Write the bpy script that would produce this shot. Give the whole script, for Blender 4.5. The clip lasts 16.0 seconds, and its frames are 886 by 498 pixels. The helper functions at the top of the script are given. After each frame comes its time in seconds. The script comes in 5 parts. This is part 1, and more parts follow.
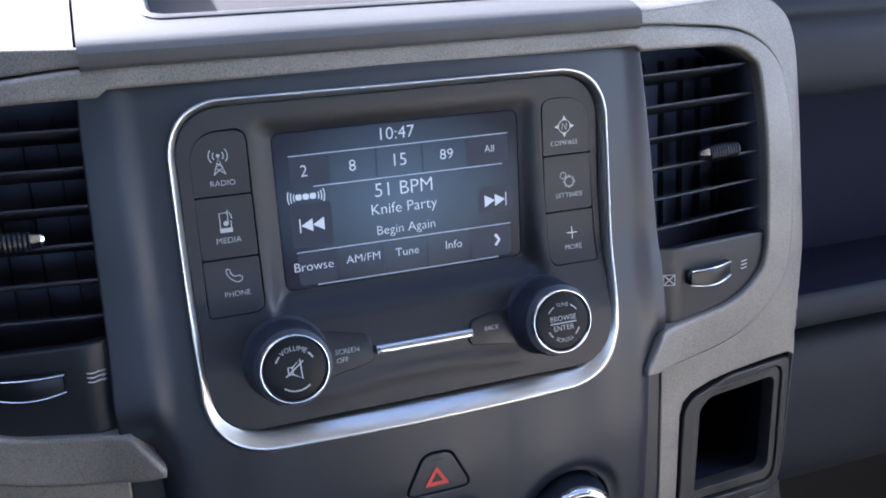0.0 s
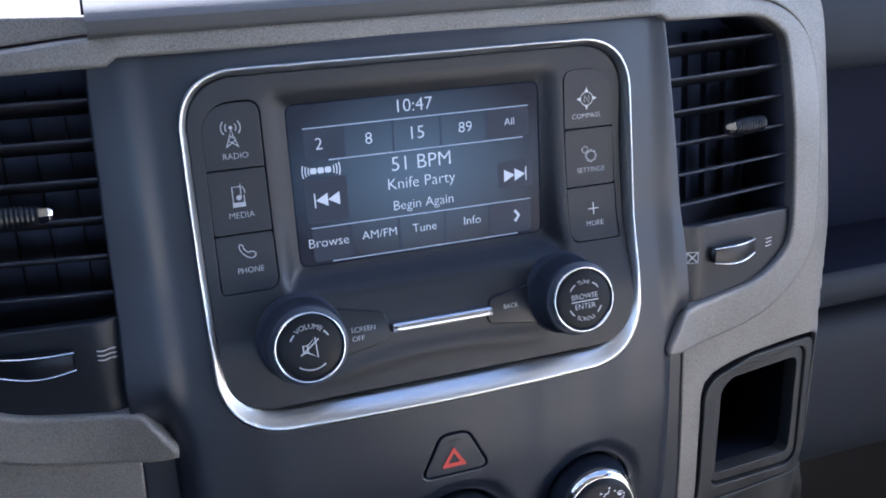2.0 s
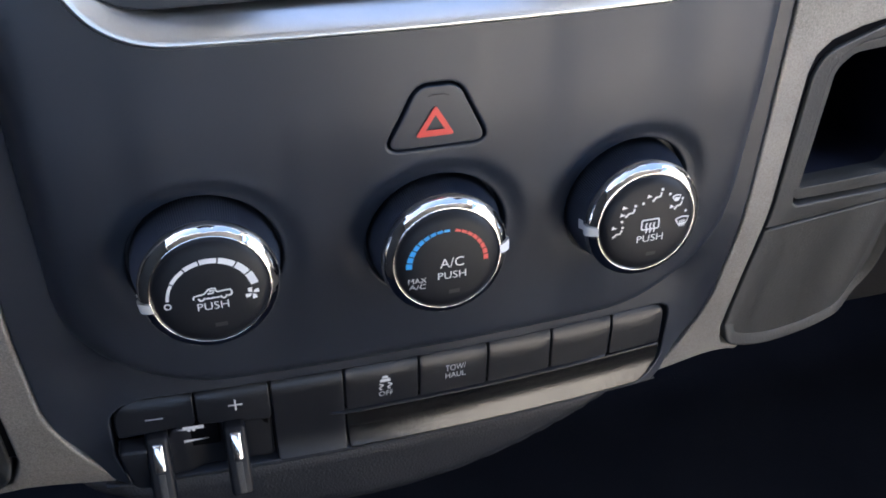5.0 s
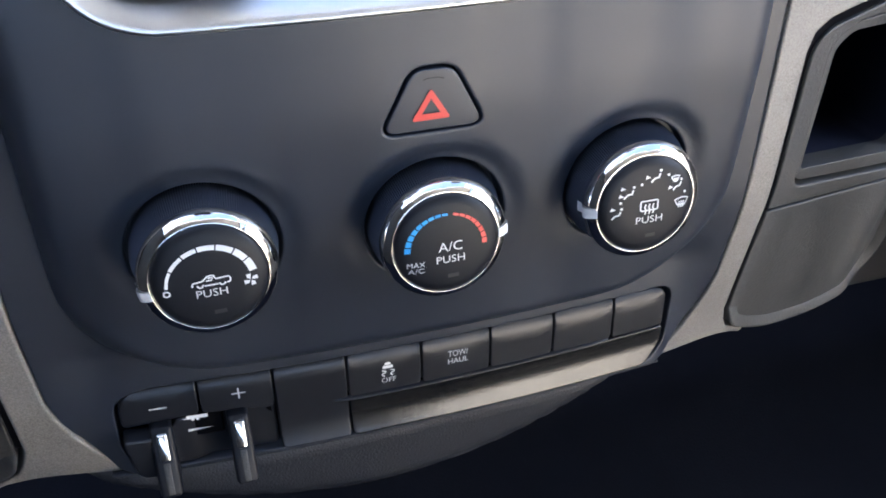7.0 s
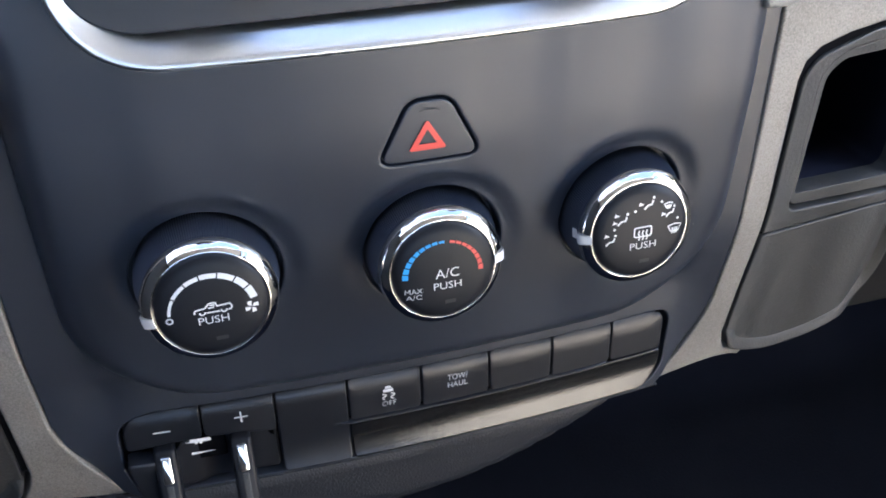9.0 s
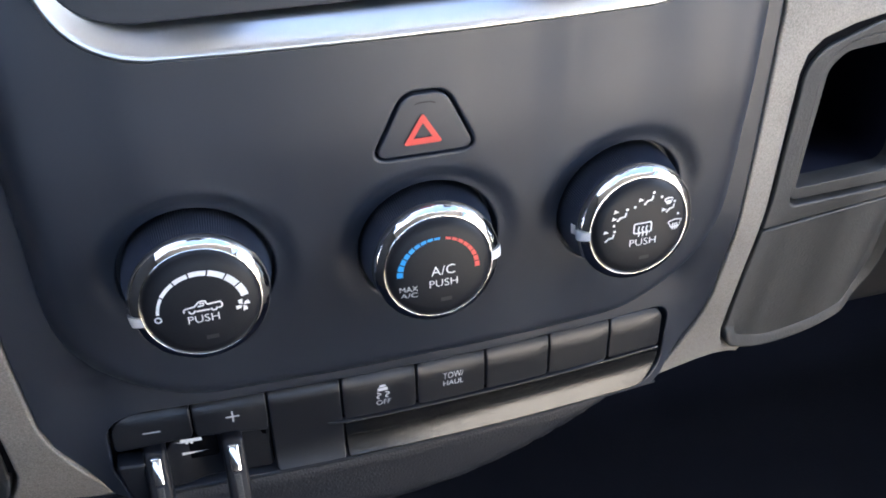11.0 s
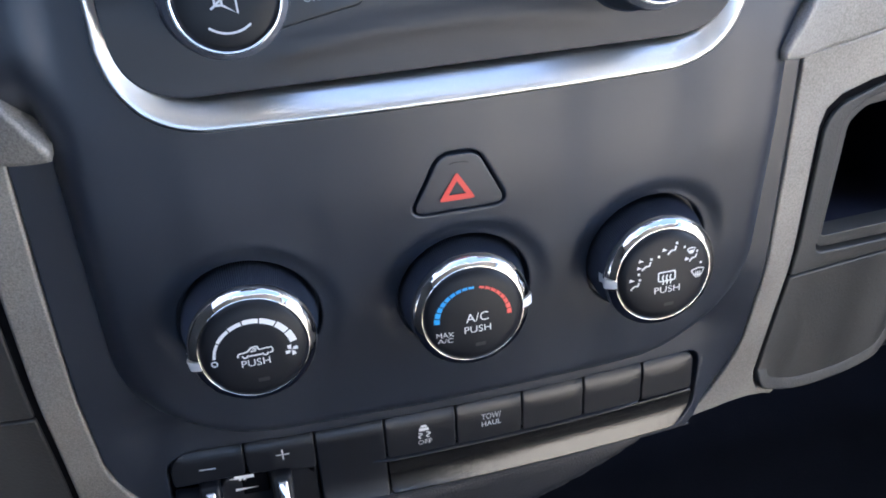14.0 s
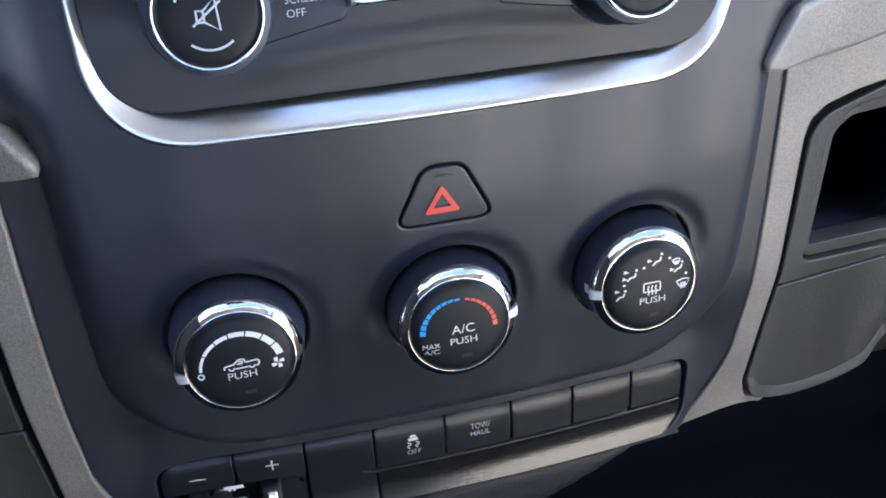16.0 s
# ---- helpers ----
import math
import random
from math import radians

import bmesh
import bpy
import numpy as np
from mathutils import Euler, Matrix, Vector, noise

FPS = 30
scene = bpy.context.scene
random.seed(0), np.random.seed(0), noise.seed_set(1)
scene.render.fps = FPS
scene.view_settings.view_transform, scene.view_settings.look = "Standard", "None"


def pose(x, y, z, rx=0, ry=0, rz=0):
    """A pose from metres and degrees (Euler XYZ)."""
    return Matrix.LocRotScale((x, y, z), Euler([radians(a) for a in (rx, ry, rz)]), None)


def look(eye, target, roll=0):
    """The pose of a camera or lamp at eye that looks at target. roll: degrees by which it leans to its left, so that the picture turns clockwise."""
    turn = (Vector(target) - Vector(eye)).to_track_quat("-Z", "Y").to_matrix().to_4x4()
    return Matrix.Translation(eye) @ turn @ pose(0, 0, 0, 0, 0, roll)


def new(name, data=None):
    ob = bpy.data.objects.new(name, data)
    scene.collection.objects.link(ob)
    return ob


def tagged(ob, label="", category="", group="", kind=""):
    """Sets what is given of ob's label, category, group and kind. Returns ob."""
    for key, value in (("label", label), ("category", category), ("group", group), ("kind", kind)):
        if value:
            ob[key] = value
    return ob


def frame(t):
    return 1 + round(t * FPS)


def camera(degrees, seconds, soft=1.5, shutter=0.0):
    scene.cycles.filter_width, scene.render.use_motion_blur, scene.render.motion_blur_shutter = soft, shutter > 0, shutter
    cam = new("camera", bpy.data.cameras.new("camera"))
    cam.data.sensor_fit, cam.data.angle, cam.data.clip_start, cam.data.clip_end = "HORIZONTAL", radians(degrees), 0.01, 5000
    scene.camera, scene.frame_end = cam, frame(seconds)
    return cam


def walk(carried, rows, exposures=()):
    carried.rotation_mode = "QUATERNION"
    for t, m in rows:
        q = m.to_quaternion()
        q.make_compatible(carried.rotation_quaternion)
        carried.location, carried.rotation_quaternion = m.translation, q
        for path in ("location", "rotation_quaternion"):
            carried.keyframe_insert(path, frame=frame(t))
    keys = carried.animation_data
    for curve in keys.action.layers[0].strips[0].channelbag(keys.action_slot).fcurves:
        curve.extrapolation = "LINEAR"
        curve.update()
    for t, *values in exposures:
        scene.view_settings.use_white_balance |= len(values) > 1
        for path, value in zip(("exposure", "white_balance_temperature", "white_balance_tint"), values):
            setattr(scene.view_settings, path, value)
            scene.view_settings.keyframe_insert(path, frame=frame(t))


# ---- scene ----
from mathutils.geometry import delaunay_2d_cdt

# The dashboard has its own axes, in decimetres: x to the passenger's side, y into the dashboard, z up along the centre stack,
# from the middle of the radio's display. The stack leans back by LEAN degrees.
LEAN = 15.0
DASH = pose(0, 0, 0.80, -LEAN, 0, 0)
cam = camera(50.71, 16.0, soft=1.8)
PATH = [
    (0, (-1.194, -3.951, 0.855), (-0.564, -2.128, 0.324), -3.3),
    (0.5, (-1.186, -3.97, 0.858), (-0.558, -2.144, 0.337), -3.7),
    (1, (-1.194, -3.931, 0.86), (-0.571, -2.107, 0.328), -3.7),
    (1.5, (-1.198, -3.898, 0.877), (-0.573, -2.08, 0.327), -3.5),
    (2, (-1.206, -3.832, 0.811), (-0.597, -2.015, 0.239), -3.3),
    (2.5, (-1.177, -3.764, 0.778), (-0.579, -1.948, 0.191), -2.9),
    (3, (-1.048, -3.534, 0.71), (-0.478, -1.734, 0.05), -2.9),
    (3.2, (-1.02, -3.408, 0.574), (-0.451, -1.621, -0.121), -2.9),
    (3.5, (-0.908, -3.134, 0.398), (-0.38, -1.398, -0.445), -1.6),
    (3.7, (-0.859, -2.989, 0.273), (-0.332, -1.27, -0.604), -1.6),
    (4, (-0.787, -2.821, 0.128), (-0.29, -1.123, -0.806), -1.8),
    (4.5, (-0.716, -2.655, -0.062), (-0.224, -1.018, -1.1), -0.6),
    (4.7, (-0.725, -2.628, -0.119), (-0.223, -1.026, -1.206), 0.8),
    (6.8, (-0.691, -2.649, -0.147), (-0.218, -1.053, -1.256), -0.6),
    (7, (-0.694, -2.649, -0.149), (-0.216, -1.054, -1.256), -0.5),
    (7.5, (-0.68, -2.678, -0.12), (-0.196, -1.071, -1.208), -0.6),
    (8, (-0.701, -2.711, -0.1), (-0.229, -1.091, -1.174), -0.9),
    (8.5, (-0.707, -2.688, -0.111), (-0.24, -1.068, -1.187), -0.9),
    (9, (-0.672, -2.695, -0.095), (-0.203, -1.074, -1.168), -1.0),
    (9.5, (-0.67, -2.698, -0.095), (-0.194, -1.078, -1.167), -1.0),
    (9.7, (-0.66, -2.688, -0.09), (-0.181, -1.072, -1.167), -1.0),
    (11.8, (-0.66, -2.628, -0.148), (-0.184, -1.015, -1.23), -0.5),
    (12, (-0.669, -2.651, -0.149), (-0.192, -1.027, -1.216), -0.5),
    (12.5, (-0.661, -2.651, -0.142), (-0.185, -1.023, -1.203), -0.6),
    (13, (-0.624, -2.646, -0.113), (-0.154, -1.014, -1.168), -1.0),
    (13.5, (-0.613, -2.708, -0.068), (-0.157, -1.06, -1.105), -1.9),
    (13.7, (-0.626, -2.762, 0.0), (-0.203, -1.097, -1.024), -2.8),
    (14, (-0.649, -2.811, 0.008), (-0.262, -1.126, -0.997), -3.0),
    (14.5, (-0.594, -2.824, 0.018), (-0.183, -1.154, -1.002), -2.5),
    (15, (-0.591, -2.858, 0.045), (-0.183, -1.182, -0.966), -2.6),
    (15.5, (-0.598, -2.868, 0.074), (-0.188, -1.184, -0.923), -2.7),
    (16, (-0.603, -2.824, 0.038), (-0.214, -1.135, -0.96), -3.2),
]
EXPOSED = 1.45
walk(cam, [(t, DASH @ look(Vector(e) * 0.1, Vector(g) * 0.1, r)) for t, e, g, r in PATH],
     exposures=[(t, e + EXPOSED, k, m) for t, e, k, m in (
         (0.0, 1.14, 5450, 17), (2.5, 1.14, 5270, 17), (3.5, 1.30, 5400, 17), (4.0, 1.4, 5450, 16), (4.6, 1.5, 5750, 15), (6.8, 2.10, 5750, 14), (13.0, 2.10, 5750, 14), (14.0, 1.90, 5530, 14),
         (14.25, 1.90, 5530, 14), (14.45, 1.4, 5530, 14), (14.75, 1.4, 5530, 14), (15.15, 1.90, 5530, 14), (16.0, 1.90, 5530, 14))])

# ---- light: clear sky, sun ahead of the windscreen ----
world = bpy.data.worlds.new("sky")
scene.world = world
world.use_nodes = True
wn = world.node_tree.nodes
sky = wn.new("ShaderNodeTexSky")
sky.sky_type, sky.sun_disc, sky.dust_density = "NISHITA", False, 4.0
sky.sun_elevation, sky.sun_rotation = radians(25), radians(-36)
world.node_tree.links.new(sky.outputs[0], wn["Background"].inputs[0])
wn["Background"].inputs[1].default_value = 0.085

sun = new("sun", bpy.data.lights.new("sun", "SUN"))
sun.data.energy, sun.data.angle, sun.data.color = 5.0, radians(0.6), (1.0, 0.94, 0.86)
sun.matrix_world = look((-0.59, 0.81, 0.466), (0, 0, 0))


def window_light(name, eye, target, wide, high, watts, colour, spread=180):
    lamp = new(name, bpy.data.lights.new(name, "AREA"))
    lamp.data.shape, lamp.data.size, lamp.data.size_y = "RECTANGLE", wide, high
    lamp.data.energy, lamp.data.color = watts, colour
    lamp.data.spread = radians(spread)
    lamp.matrix_world = look(eye, target)


window_light("passenger_window_light", (1.35, -0.42, 1.20), (0.1, -0.05, 0.75), 0.90, 0.66, 1.4, (0.84, 0.92, 1.0))
window_light("rear_window_light", (0, -1.44, 1.14), (0, 0, 0.8), 1.2, 0.38, 0.1, (0.88, 0.93, 1.0))


# ---- materials ----
def material(name, colour, rough=0.5, metal=0.0, grain=0.0, grain_size=900.0, vary=0.12, blotch=14.0, spec=0.5, coat=0.0, speck=0.35):
    """Colour varied at two scales, uneven gloss and a fine grain in relief."""
    m = bpy.data.materials.new(name)
    m.use_nodes = True
    n, l = m.node_tree.nodes, m.node_tree.links
    p = n["Principled BSDF"]
    co = n.new("ShaderNodeTexCoord")
    big, small = n.new("ShaderNodeTexNoise"), n.new("ShaderNodeTexNoise")
    big.inputs["Scale"].default_value, small.inputs["Scale"].default_value = blotch, grain_size
    big.inputs["Detail"].default_value = 4
    for t in (big, small):
        l.new(co.outputs["Object"], t.inputs["Vector"])
    add = n.new("ShaderNodeMath")
    add.operation = "MULTIPLY_ADD"
    add.inputs[1].default_value = speck
    l.new(small.outputs[0], add.inputs[0])
    l.new(big.outputs[0], add.inputs[2])
    ramp = n.new("ShaderNodeMapRange")
    ramp.inputs[1].default_value, ramp.inputs[2].default_value = 0.5 * (speck + 1) - 0.275, 0.5 * (speck + 1) + 0.275
    ramp.inputs[3].default_value, ramp.inputs[4].default_value = 1 - vary, 1 + vary
    l.new(add.outputs[0], ramp.inputs[0])
    mul = n.new("ShaderNodeVectorMath")
    mul.operation = "SCALE"
    mul.inputs[0].default_value = colour
    l.new(ramp.outputs[0], mul.inputs["Scale"])
    l.new(mul.outputs[0], p.inputs["Base Color"])
    gl = n.new("ShaderNodeMapRange")
    gl.inputs[3].default_value, gl.inputs[4].default_value = rough * 0.85, min(1, rough * 1.15)
    l.new(big.outputs[0], gl.inputs[0])
    l.new(gl.outputs[0], p.inputs["Roughness"])
    p.inputs["Metallic"].default_value = metal
    p.inputs["Specular IOR Level"].default_value = spec
    p.inputs["Coat Weight"].default_value = coat
    if grain:
        b = n.new("ShaderNodeBump")
        b.inputs["Strength"].default_value, b.inputs["Distance"].default_value = grain, 0.0004
        l.new(small.outputs[0], b.inputs["Height"])
        l.new(b.outputs[0], p.inputs["Normal"])
    return m


def leather(name, colour):
    m = material(name, colour, 0.55)
    n, l = m.node_tree.nodes, m.node_tree.links
    v = n.new("ShaderNodeTexVoronoi")
    v.feature = "DISTANCE_TO_EDGE"
    v.inputs["Scale"].default_value = 620
    co = n.new("ShaderNodeTexCoord")
    l.new(co.outputs["Object"], v.inputs["Vector"])
    b = n.new("ShaderNodeBump")
    b.inputs["Strength"].default_value, b.inputs["Distance"].default_value = 0.45, 0.0005
    l.new(v.outputs["Distance"], b.inputs["Height"])
    l.new(b.outputs[0], n["Principled BSDF"].inputs["Normal"])
    return m


def streaked(name, colour, rough, across=38.0, dust=0.10, streak_tone=0.0, spec=0.5, sway=(0.74, 1.22), grain=0.03, grain_size=1800):
    """Plastic with long faint upright streaks in its gloss and, if set, its colour, a fine grain, a few specks of dust.
    """
    m = material(name, colour, rough, grain=grain, grain_size=grain_size, vary=0.08, spec=spec)
    n, l = m.node_tree.nodes, m.node_tree.links
    p = n["Principled BSDF"]
    co, mp, st = n.new("ShaderNodeTexCoord"), n.new("ShaderNodeMapping"), n.new("ShaderNodeTexNoise")
    mp.inputs["Scale"].default_value = (across, 4.0, 2.2)
    st.inputs["Scale"].default_value, st.inputs["Detail"].default_value = 1.0, 3
    l.new(co.outputs["Object"], mp.inputs[0])
    l.new(mp.outputs[0], st.inputs["Vector"])
    mr = n.new("ShaderNodeMapRange")
    mr.inputs[1].default_value, mr.inputs[2].default_value = 0.3, 0.7
    mr.inputs[3].default_value, mr.inputs[4].default_value = rough * sway[0], rough * sway[1]
    l.new(st.outputs[0], mr.inputs[0])
    l.new(mr.outputs[0], p.inputs["Roughness"])
    if streak_tone:
        tone, keep = n.new("ShaderNodeMapRange"), n.new("ShaderNodeVectorMath")
        tone.inputs[1].default_value, tone.inputs[2].default_value = 0.3, 0.7
        tone.inputs[3].default_value, tone.inputs[4].default_value = 1 - streak_tone, 1 + streak_tone
        l.new(st.outputs[0], tone.inputs[0])
        keep.operation = "SCALE"
        l.new(p.inputs["Base Color"].links[0].from_socket, keep.inputs[0])
        l.new(tone.outputs[0], keep.inputs["Scale"])
        l.new(keep.outputs[0], p.inputs["Base Color"])
    v = n.new("ShaderNodeTexVoronoi")
    v.inputs["Scale"].default_value, v.inputs["Randomness"].default_value = 75, 1.0
    l.new(co.outputs["Object"], v.inputs["Vector"])
    spot, pick, both_of, mix = n.new("ShaderNodeMath"), n.new("ShaderNodeMath"), n.new("ShaderNodeMath"), n.new("ShaderNodeMix")
    spot.operation, spot.inputs[1].default_value = "LESS_THAN", 0.017
    l.new(v.outputs["Distance"], spot.inputs[0])
    sep = n.new("ShaderNodeSeparateColor")
    l.new(v.outputs["Color"], sep.inputs[0])
    pick.operation, pick.inputs[1].default_value = "LESS_THAN", dust
    l.new(sep.outputs[0], pick.inputs[0])
    both_of.operation = "MULTIPLY"
    l.new(spot.outputs[0], both_of.inputs[0])
    l.new(pick.outputs[0], both_of.inputs[1])
    mix.data_type = "RGBA"
    l.new(both_of.outputs[0], mix.inputs["Factor"])
    l.new(p.inputs["Base Color"].links[0].from_socket, mix.inputs[6])
    mix.inputs[7].default_value = (0.3, 0.3, 0.3, 1)
    l.new(mix.outputs[2], p.inputs["Base Color"])
    return m


def glow(name, colour, strength):
    m = bpy.data.materials.new(name)
    m.use_nodes = True
    p = m.node_tree.nodes["Principled BSDF"]
    p.inputs["Base Color"].default_value = (*[c * 0.5 for c in colour], 1)
    p.inputs["Emission Color"].default_value = (*colour, 1)
    p.inputs["Emission Strength"].default_value = strength
    p.inputs["Roughness"].default_value = 0.3
    p.inputs["Specular IOR Level"].default_value = 0.15
    return m


# Its upright streaks of gloss and colour stand in for streaks of light.
PANEL = streaked("soft_black_plastic", (0.0190, 0.0240, 0.0350), 0.45, 38.0, 0.10, 0.07, 0.78)
FACE = material("matt_black_plastic", (0.013, 0.015, 0.020), 0.45, grain=0.08, grain_size=1500, vary=0.08, spec=0.6)
KEY = streaked("key_plastic", (0.010, 0.0115, 0.0150), 0.38, 60.0, 0.05, spec=0.55)
POLISHED = streaked("worn_key_plastic", (0.011, 0.011, 0.011), 0.20, 60.0, 0.25, spec=0.72, sway=(0.85, 1.2), grain=0.22, grain_size=420)
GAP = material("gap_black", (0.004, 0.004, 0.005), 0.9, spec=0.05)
VENT = material("vent_plastic", (0.040, 0.043, 0.056), 0.55, grain=0.05, spec=0.4)
SILVER = material("grey_painted_plastic", (0.268, 0.251, 0.224), 0.50, metal=0.22, grain=0.35, grain_size=1500, vary=0.32, speck=1.2)
GREYD = streaked("dark_grey_grained_plastic", (0.046, 0.0455, 0.043), 0.54, 60.0, 0.12, 0.34, grain=0.60, grain_size=750)
PAD = material("grey_dash_pad", (0.12, 0.118, 0.114), 0.5, grain=0.30, grain_size=1000)
# Pad colour darkened for the shade on its front edge.
SHADED_PAD = material("shaded_pad_plastic", (0.10, 0.098, 0.096), 0.55, grain=0.2, grain_size=1100)
TRAY_MAT = material("tray_rubber", (0.03, 0.028, 0.03), 0.8, grain=0.3)
# Dark blue shade of the shelf and pocket recesses put into their colour.
RECESS_SHADE = material("recess_shade", (0.020, 0.023, 0.040), 0.8, grain=0.2, spec=0.08)
SLATE = material("slate_dash_plastic", (0.025, 0.029, 0.037), 0.6, grain=0.22, grain_size=1000, spec=0.25)
# Paler and bluer than black plastic: veiling haze put into the colour.
HAZED_DUCT = material("hazed_duct_plastic", (0.15, 0.155, 0.21), 0.7, grain=0.05, spec=0.3)
CHROME = material("chrome", (0.88, 0.87, 0.86), 0.10, metal=1.0, vary=0.03)
WAVY = material("wavy_chrome", (0.89, 0.875, 0.845), 0.06, metal=1.0, grain=0.5, grain_size=140, vary=0.03)
WAVY.node_tree.nodes["Bump"].inputs["Distance"].default_value = 0.0010
SATIN = material("satin_silver", (0.82, 0.815, 0.79), 0.36, metal=1.0, vary=0.04)
TIP = material("bright_tip", (0.95, 0.94, 0.91), 0.12, metal=1.0, vary=0.03)
RUBBER = streaked("knob_rubber", (0.056, 0.065, 0.086), 0.48, 60.0, 0.3)
CAP = material("knob_cap", (0.010, 0.011, 0.014), 0.42, grain=0.05, spec=0.27)
PRINT = material("white_print", (0.78, 0.78, 0.78), 0.5, vary=0.05)
GREYPRINT = material("pale_grey_print", (0.60, 0.62, 0.65), 0.5, vary=0.06)
DIMPRINT = material("dim_print", (0.026, 0.026, 0.028), 0.5)
RED = material("red_print", (0.72, 0.085, 0.065), 0.45, vary=0.06)
BLUE = material("blue_print", (0.03, 0.32, 0.72), 0.45, vary=0.06)
SKIN = leather("black_leather_grain", (0.013, 0.015, 0.020))
CARPET = material("carpet", (0.014, 0.017, 0.027), 1.0, grain=0.8, grain_size=400, spec=0.02)
CLOTH = material("dark_cloth", (0.02, 0.02, 0.021), 0.95, grain=0.5, grain_size=500)
DOOR = material("tan_door_trim", (0.32, 0.30, 0.27), 0.7, grain=0.3, grain_size=900)
TAN = material("tan_seat_cloth", (0.52, 0.485, 0.41), 0.9, grain=0.5, grain_size=500)
CABIN = material("cabin_lining", (0.47, 0.465, 0.455), 0.9, grain=0.3)
TEXT = glow("lit_text", (0.74, 0.80, 0.88), 0.082)
LINE = glow("lit_line", (0.60, 0.70, 0.85), 0.05)


def display_material():
    """Backlit picture, brighter towards its middle, under satin glass."""
    m = bpy.data.materials.new("display")
    m.use_nodes = True
    n, l = m.node_tree.nodes, m.node_tree.links
    p = n["Principled BSDF"]
    co, g, mp = n.new("ShaderNodeTexCoord"), n.new("ShaderNodeTexGradient"), n.new("ShaderNodeMapping")
    g.gradient_type = "SPHERICAL"
    mp.inputs["Location"].default_value, mp.inputs["Scale"].default_value = (0, 0, -2.12), (15, 15, 23)
    l.new(co.outputs["Object"], mp.inputs[0])
    l.new(mp.outputs[0], g.inputs[0])
    r = n.new("ShaderNodeValToRGB")
    r.color_ramp.elements[0].color, r.color_ramp.elements[1].color = (0.004, 0.005, 0.009, 1), (0.036, 0.060, 0.084, 1)
    l.new(g.outputs["Fac"], r.inputs[0])
    l.new(r.outputs[0], p.inputs["Emission Color"])
    p.inputs["Emission Strength"].default_value = 0.38
    p.inputs["Base Color"].default_value = (0.006, 0.006, 0.008, 1)
    p.inputs["Roughness"].default_value = 0.26
    p.inputs["Specular IOR Level"].default_value = 0.15
    return m


DISPLAY = display_material()


# ---- mesh tools (dashboard axes, decimetres) ----
def thing(name, label, category, base=(0, 0, 0), group=""):
    ob = new(name)
    ob.empty_display_size = 0.01
    ob.matrix_world = DASH @ Matrix.Translation(Vector(base) * 0.1)
    ob["base"] = list(base)
    return tagged(ob, label, category, group)


def make_mesh(name, verts, faces, mat, base=(0, 0, 0), smooth=True):
    me = bpy.data.meshes.new(name)
    b = Vector(base)
    me.from_pydata([tuple((Vector(v) - b) * 0.1) for v in verts], [], [tuple(f) for f in faces])
    if smooth:
        me.polygons.foreach_set("use_smooth", [True] * len(me.polygons))
    me.materials.append(mat)
    me.validate()
    me.update()
    return me


def part(name, geo, mat, parent, label="", smooth=True):
    top = parent
    while top.parent:
        top = top.parent
    ob = new(name, make_mesh(name, geo[0], geo[1], mat, tuple(top["base"]), smooth))
    ob.parent = parent
    if label:
        tagged(ob, label)
    return ob


def single(name, geo, mat, label, category, group="", kind="", smooth=True):
    """A thing of one mesh."""
    mid = [(min(v[k] for v in geo[0]) + max(v[k] for v in geo[0])) / 2 for k in (0, 1)] + [min(v[2] for v in geo[0])]
    ob = new(name, make_mesh(name, geo[0], geo[1], mat, mid, smooth))
    ob.matrix_world = DASH @ Matrix.Translation(Vector(mid) * 0.1)
    return tagged(ob, label, category, group, kind)


def join(*geos):
    verts, faces = [], []
    for v, f in geos:
        k = len(verts)
        verts += list(v)
        faces += [tuple(i + k for i in q) for q in f]
    return verts, faces


def area(loop):
    return sum(a[0] * b[1] - b[0] * a[1] for a, b in zip(loop, loop[1:] + loop[:1])) / 2


def rpoly(corners, n=7):
    """A polygon of (x, z, radius), its corners rounded, counter-clockwise."""
    pts, out = [Vector((c[0], c[1])) for c in corners], []
    for i, c in enumerate(corners):
        p, a, b = pts[i], pts[i - 1], pts[(i + 1) % len(pts)]
        r = c[2] if len(c) > 2 else 0
        if r <= 0:
            out.append(tuple(p))
            continue
        u, w = (a - p).normalized(), (b - p).normalized()
        half = math.acos(max(-1, min(1, u.dot(w)))) / 2
        d = min(r / math.tan(half), 0.49 * (a - p).length, 0.49 * (b - p).length)
        s, e = p + u * d, p + w * d
        for k in range(n + 1):
            t = k / n
            out.append(tuple((1 - t) ** 2 * s + 2 * t * (1 - t) * (p * 0.82 + (s + e) * 0.09) + t * t * e))
    return out if area(out) > 0 else out[::-1]


def rect(x0, x1, z0, z1, r=0.0):
    return rpoly([(x0, z0, r), (x1, z0, r), (x1, z1, r), (x0, z1, r)])


def curve(points, n=6, closed=False):
    """A smooth line through points."""
    p = [Vector(q) for q in points]
    out, m = [], len(p)
    for i in range(m if closed else m - 1):
        a, b = p[i], p[(i + 1) % m]
        pa = p[i - 1] if (i or closed) else a
        nb = p[(i + 2) % m] if (closed or i + 2 < m) else b
        for k in range(n):
            t = k / n
            out.append(tuple(0.5 * (2 * a + (b - pa) * t + (2 * pa - 5 * a + 4 * b - nb) * t * t + (3 * a - pa - 3 * b + nb) * t**3)))
    if not closed:
        out.append(tuple(p[-1]))
    return out


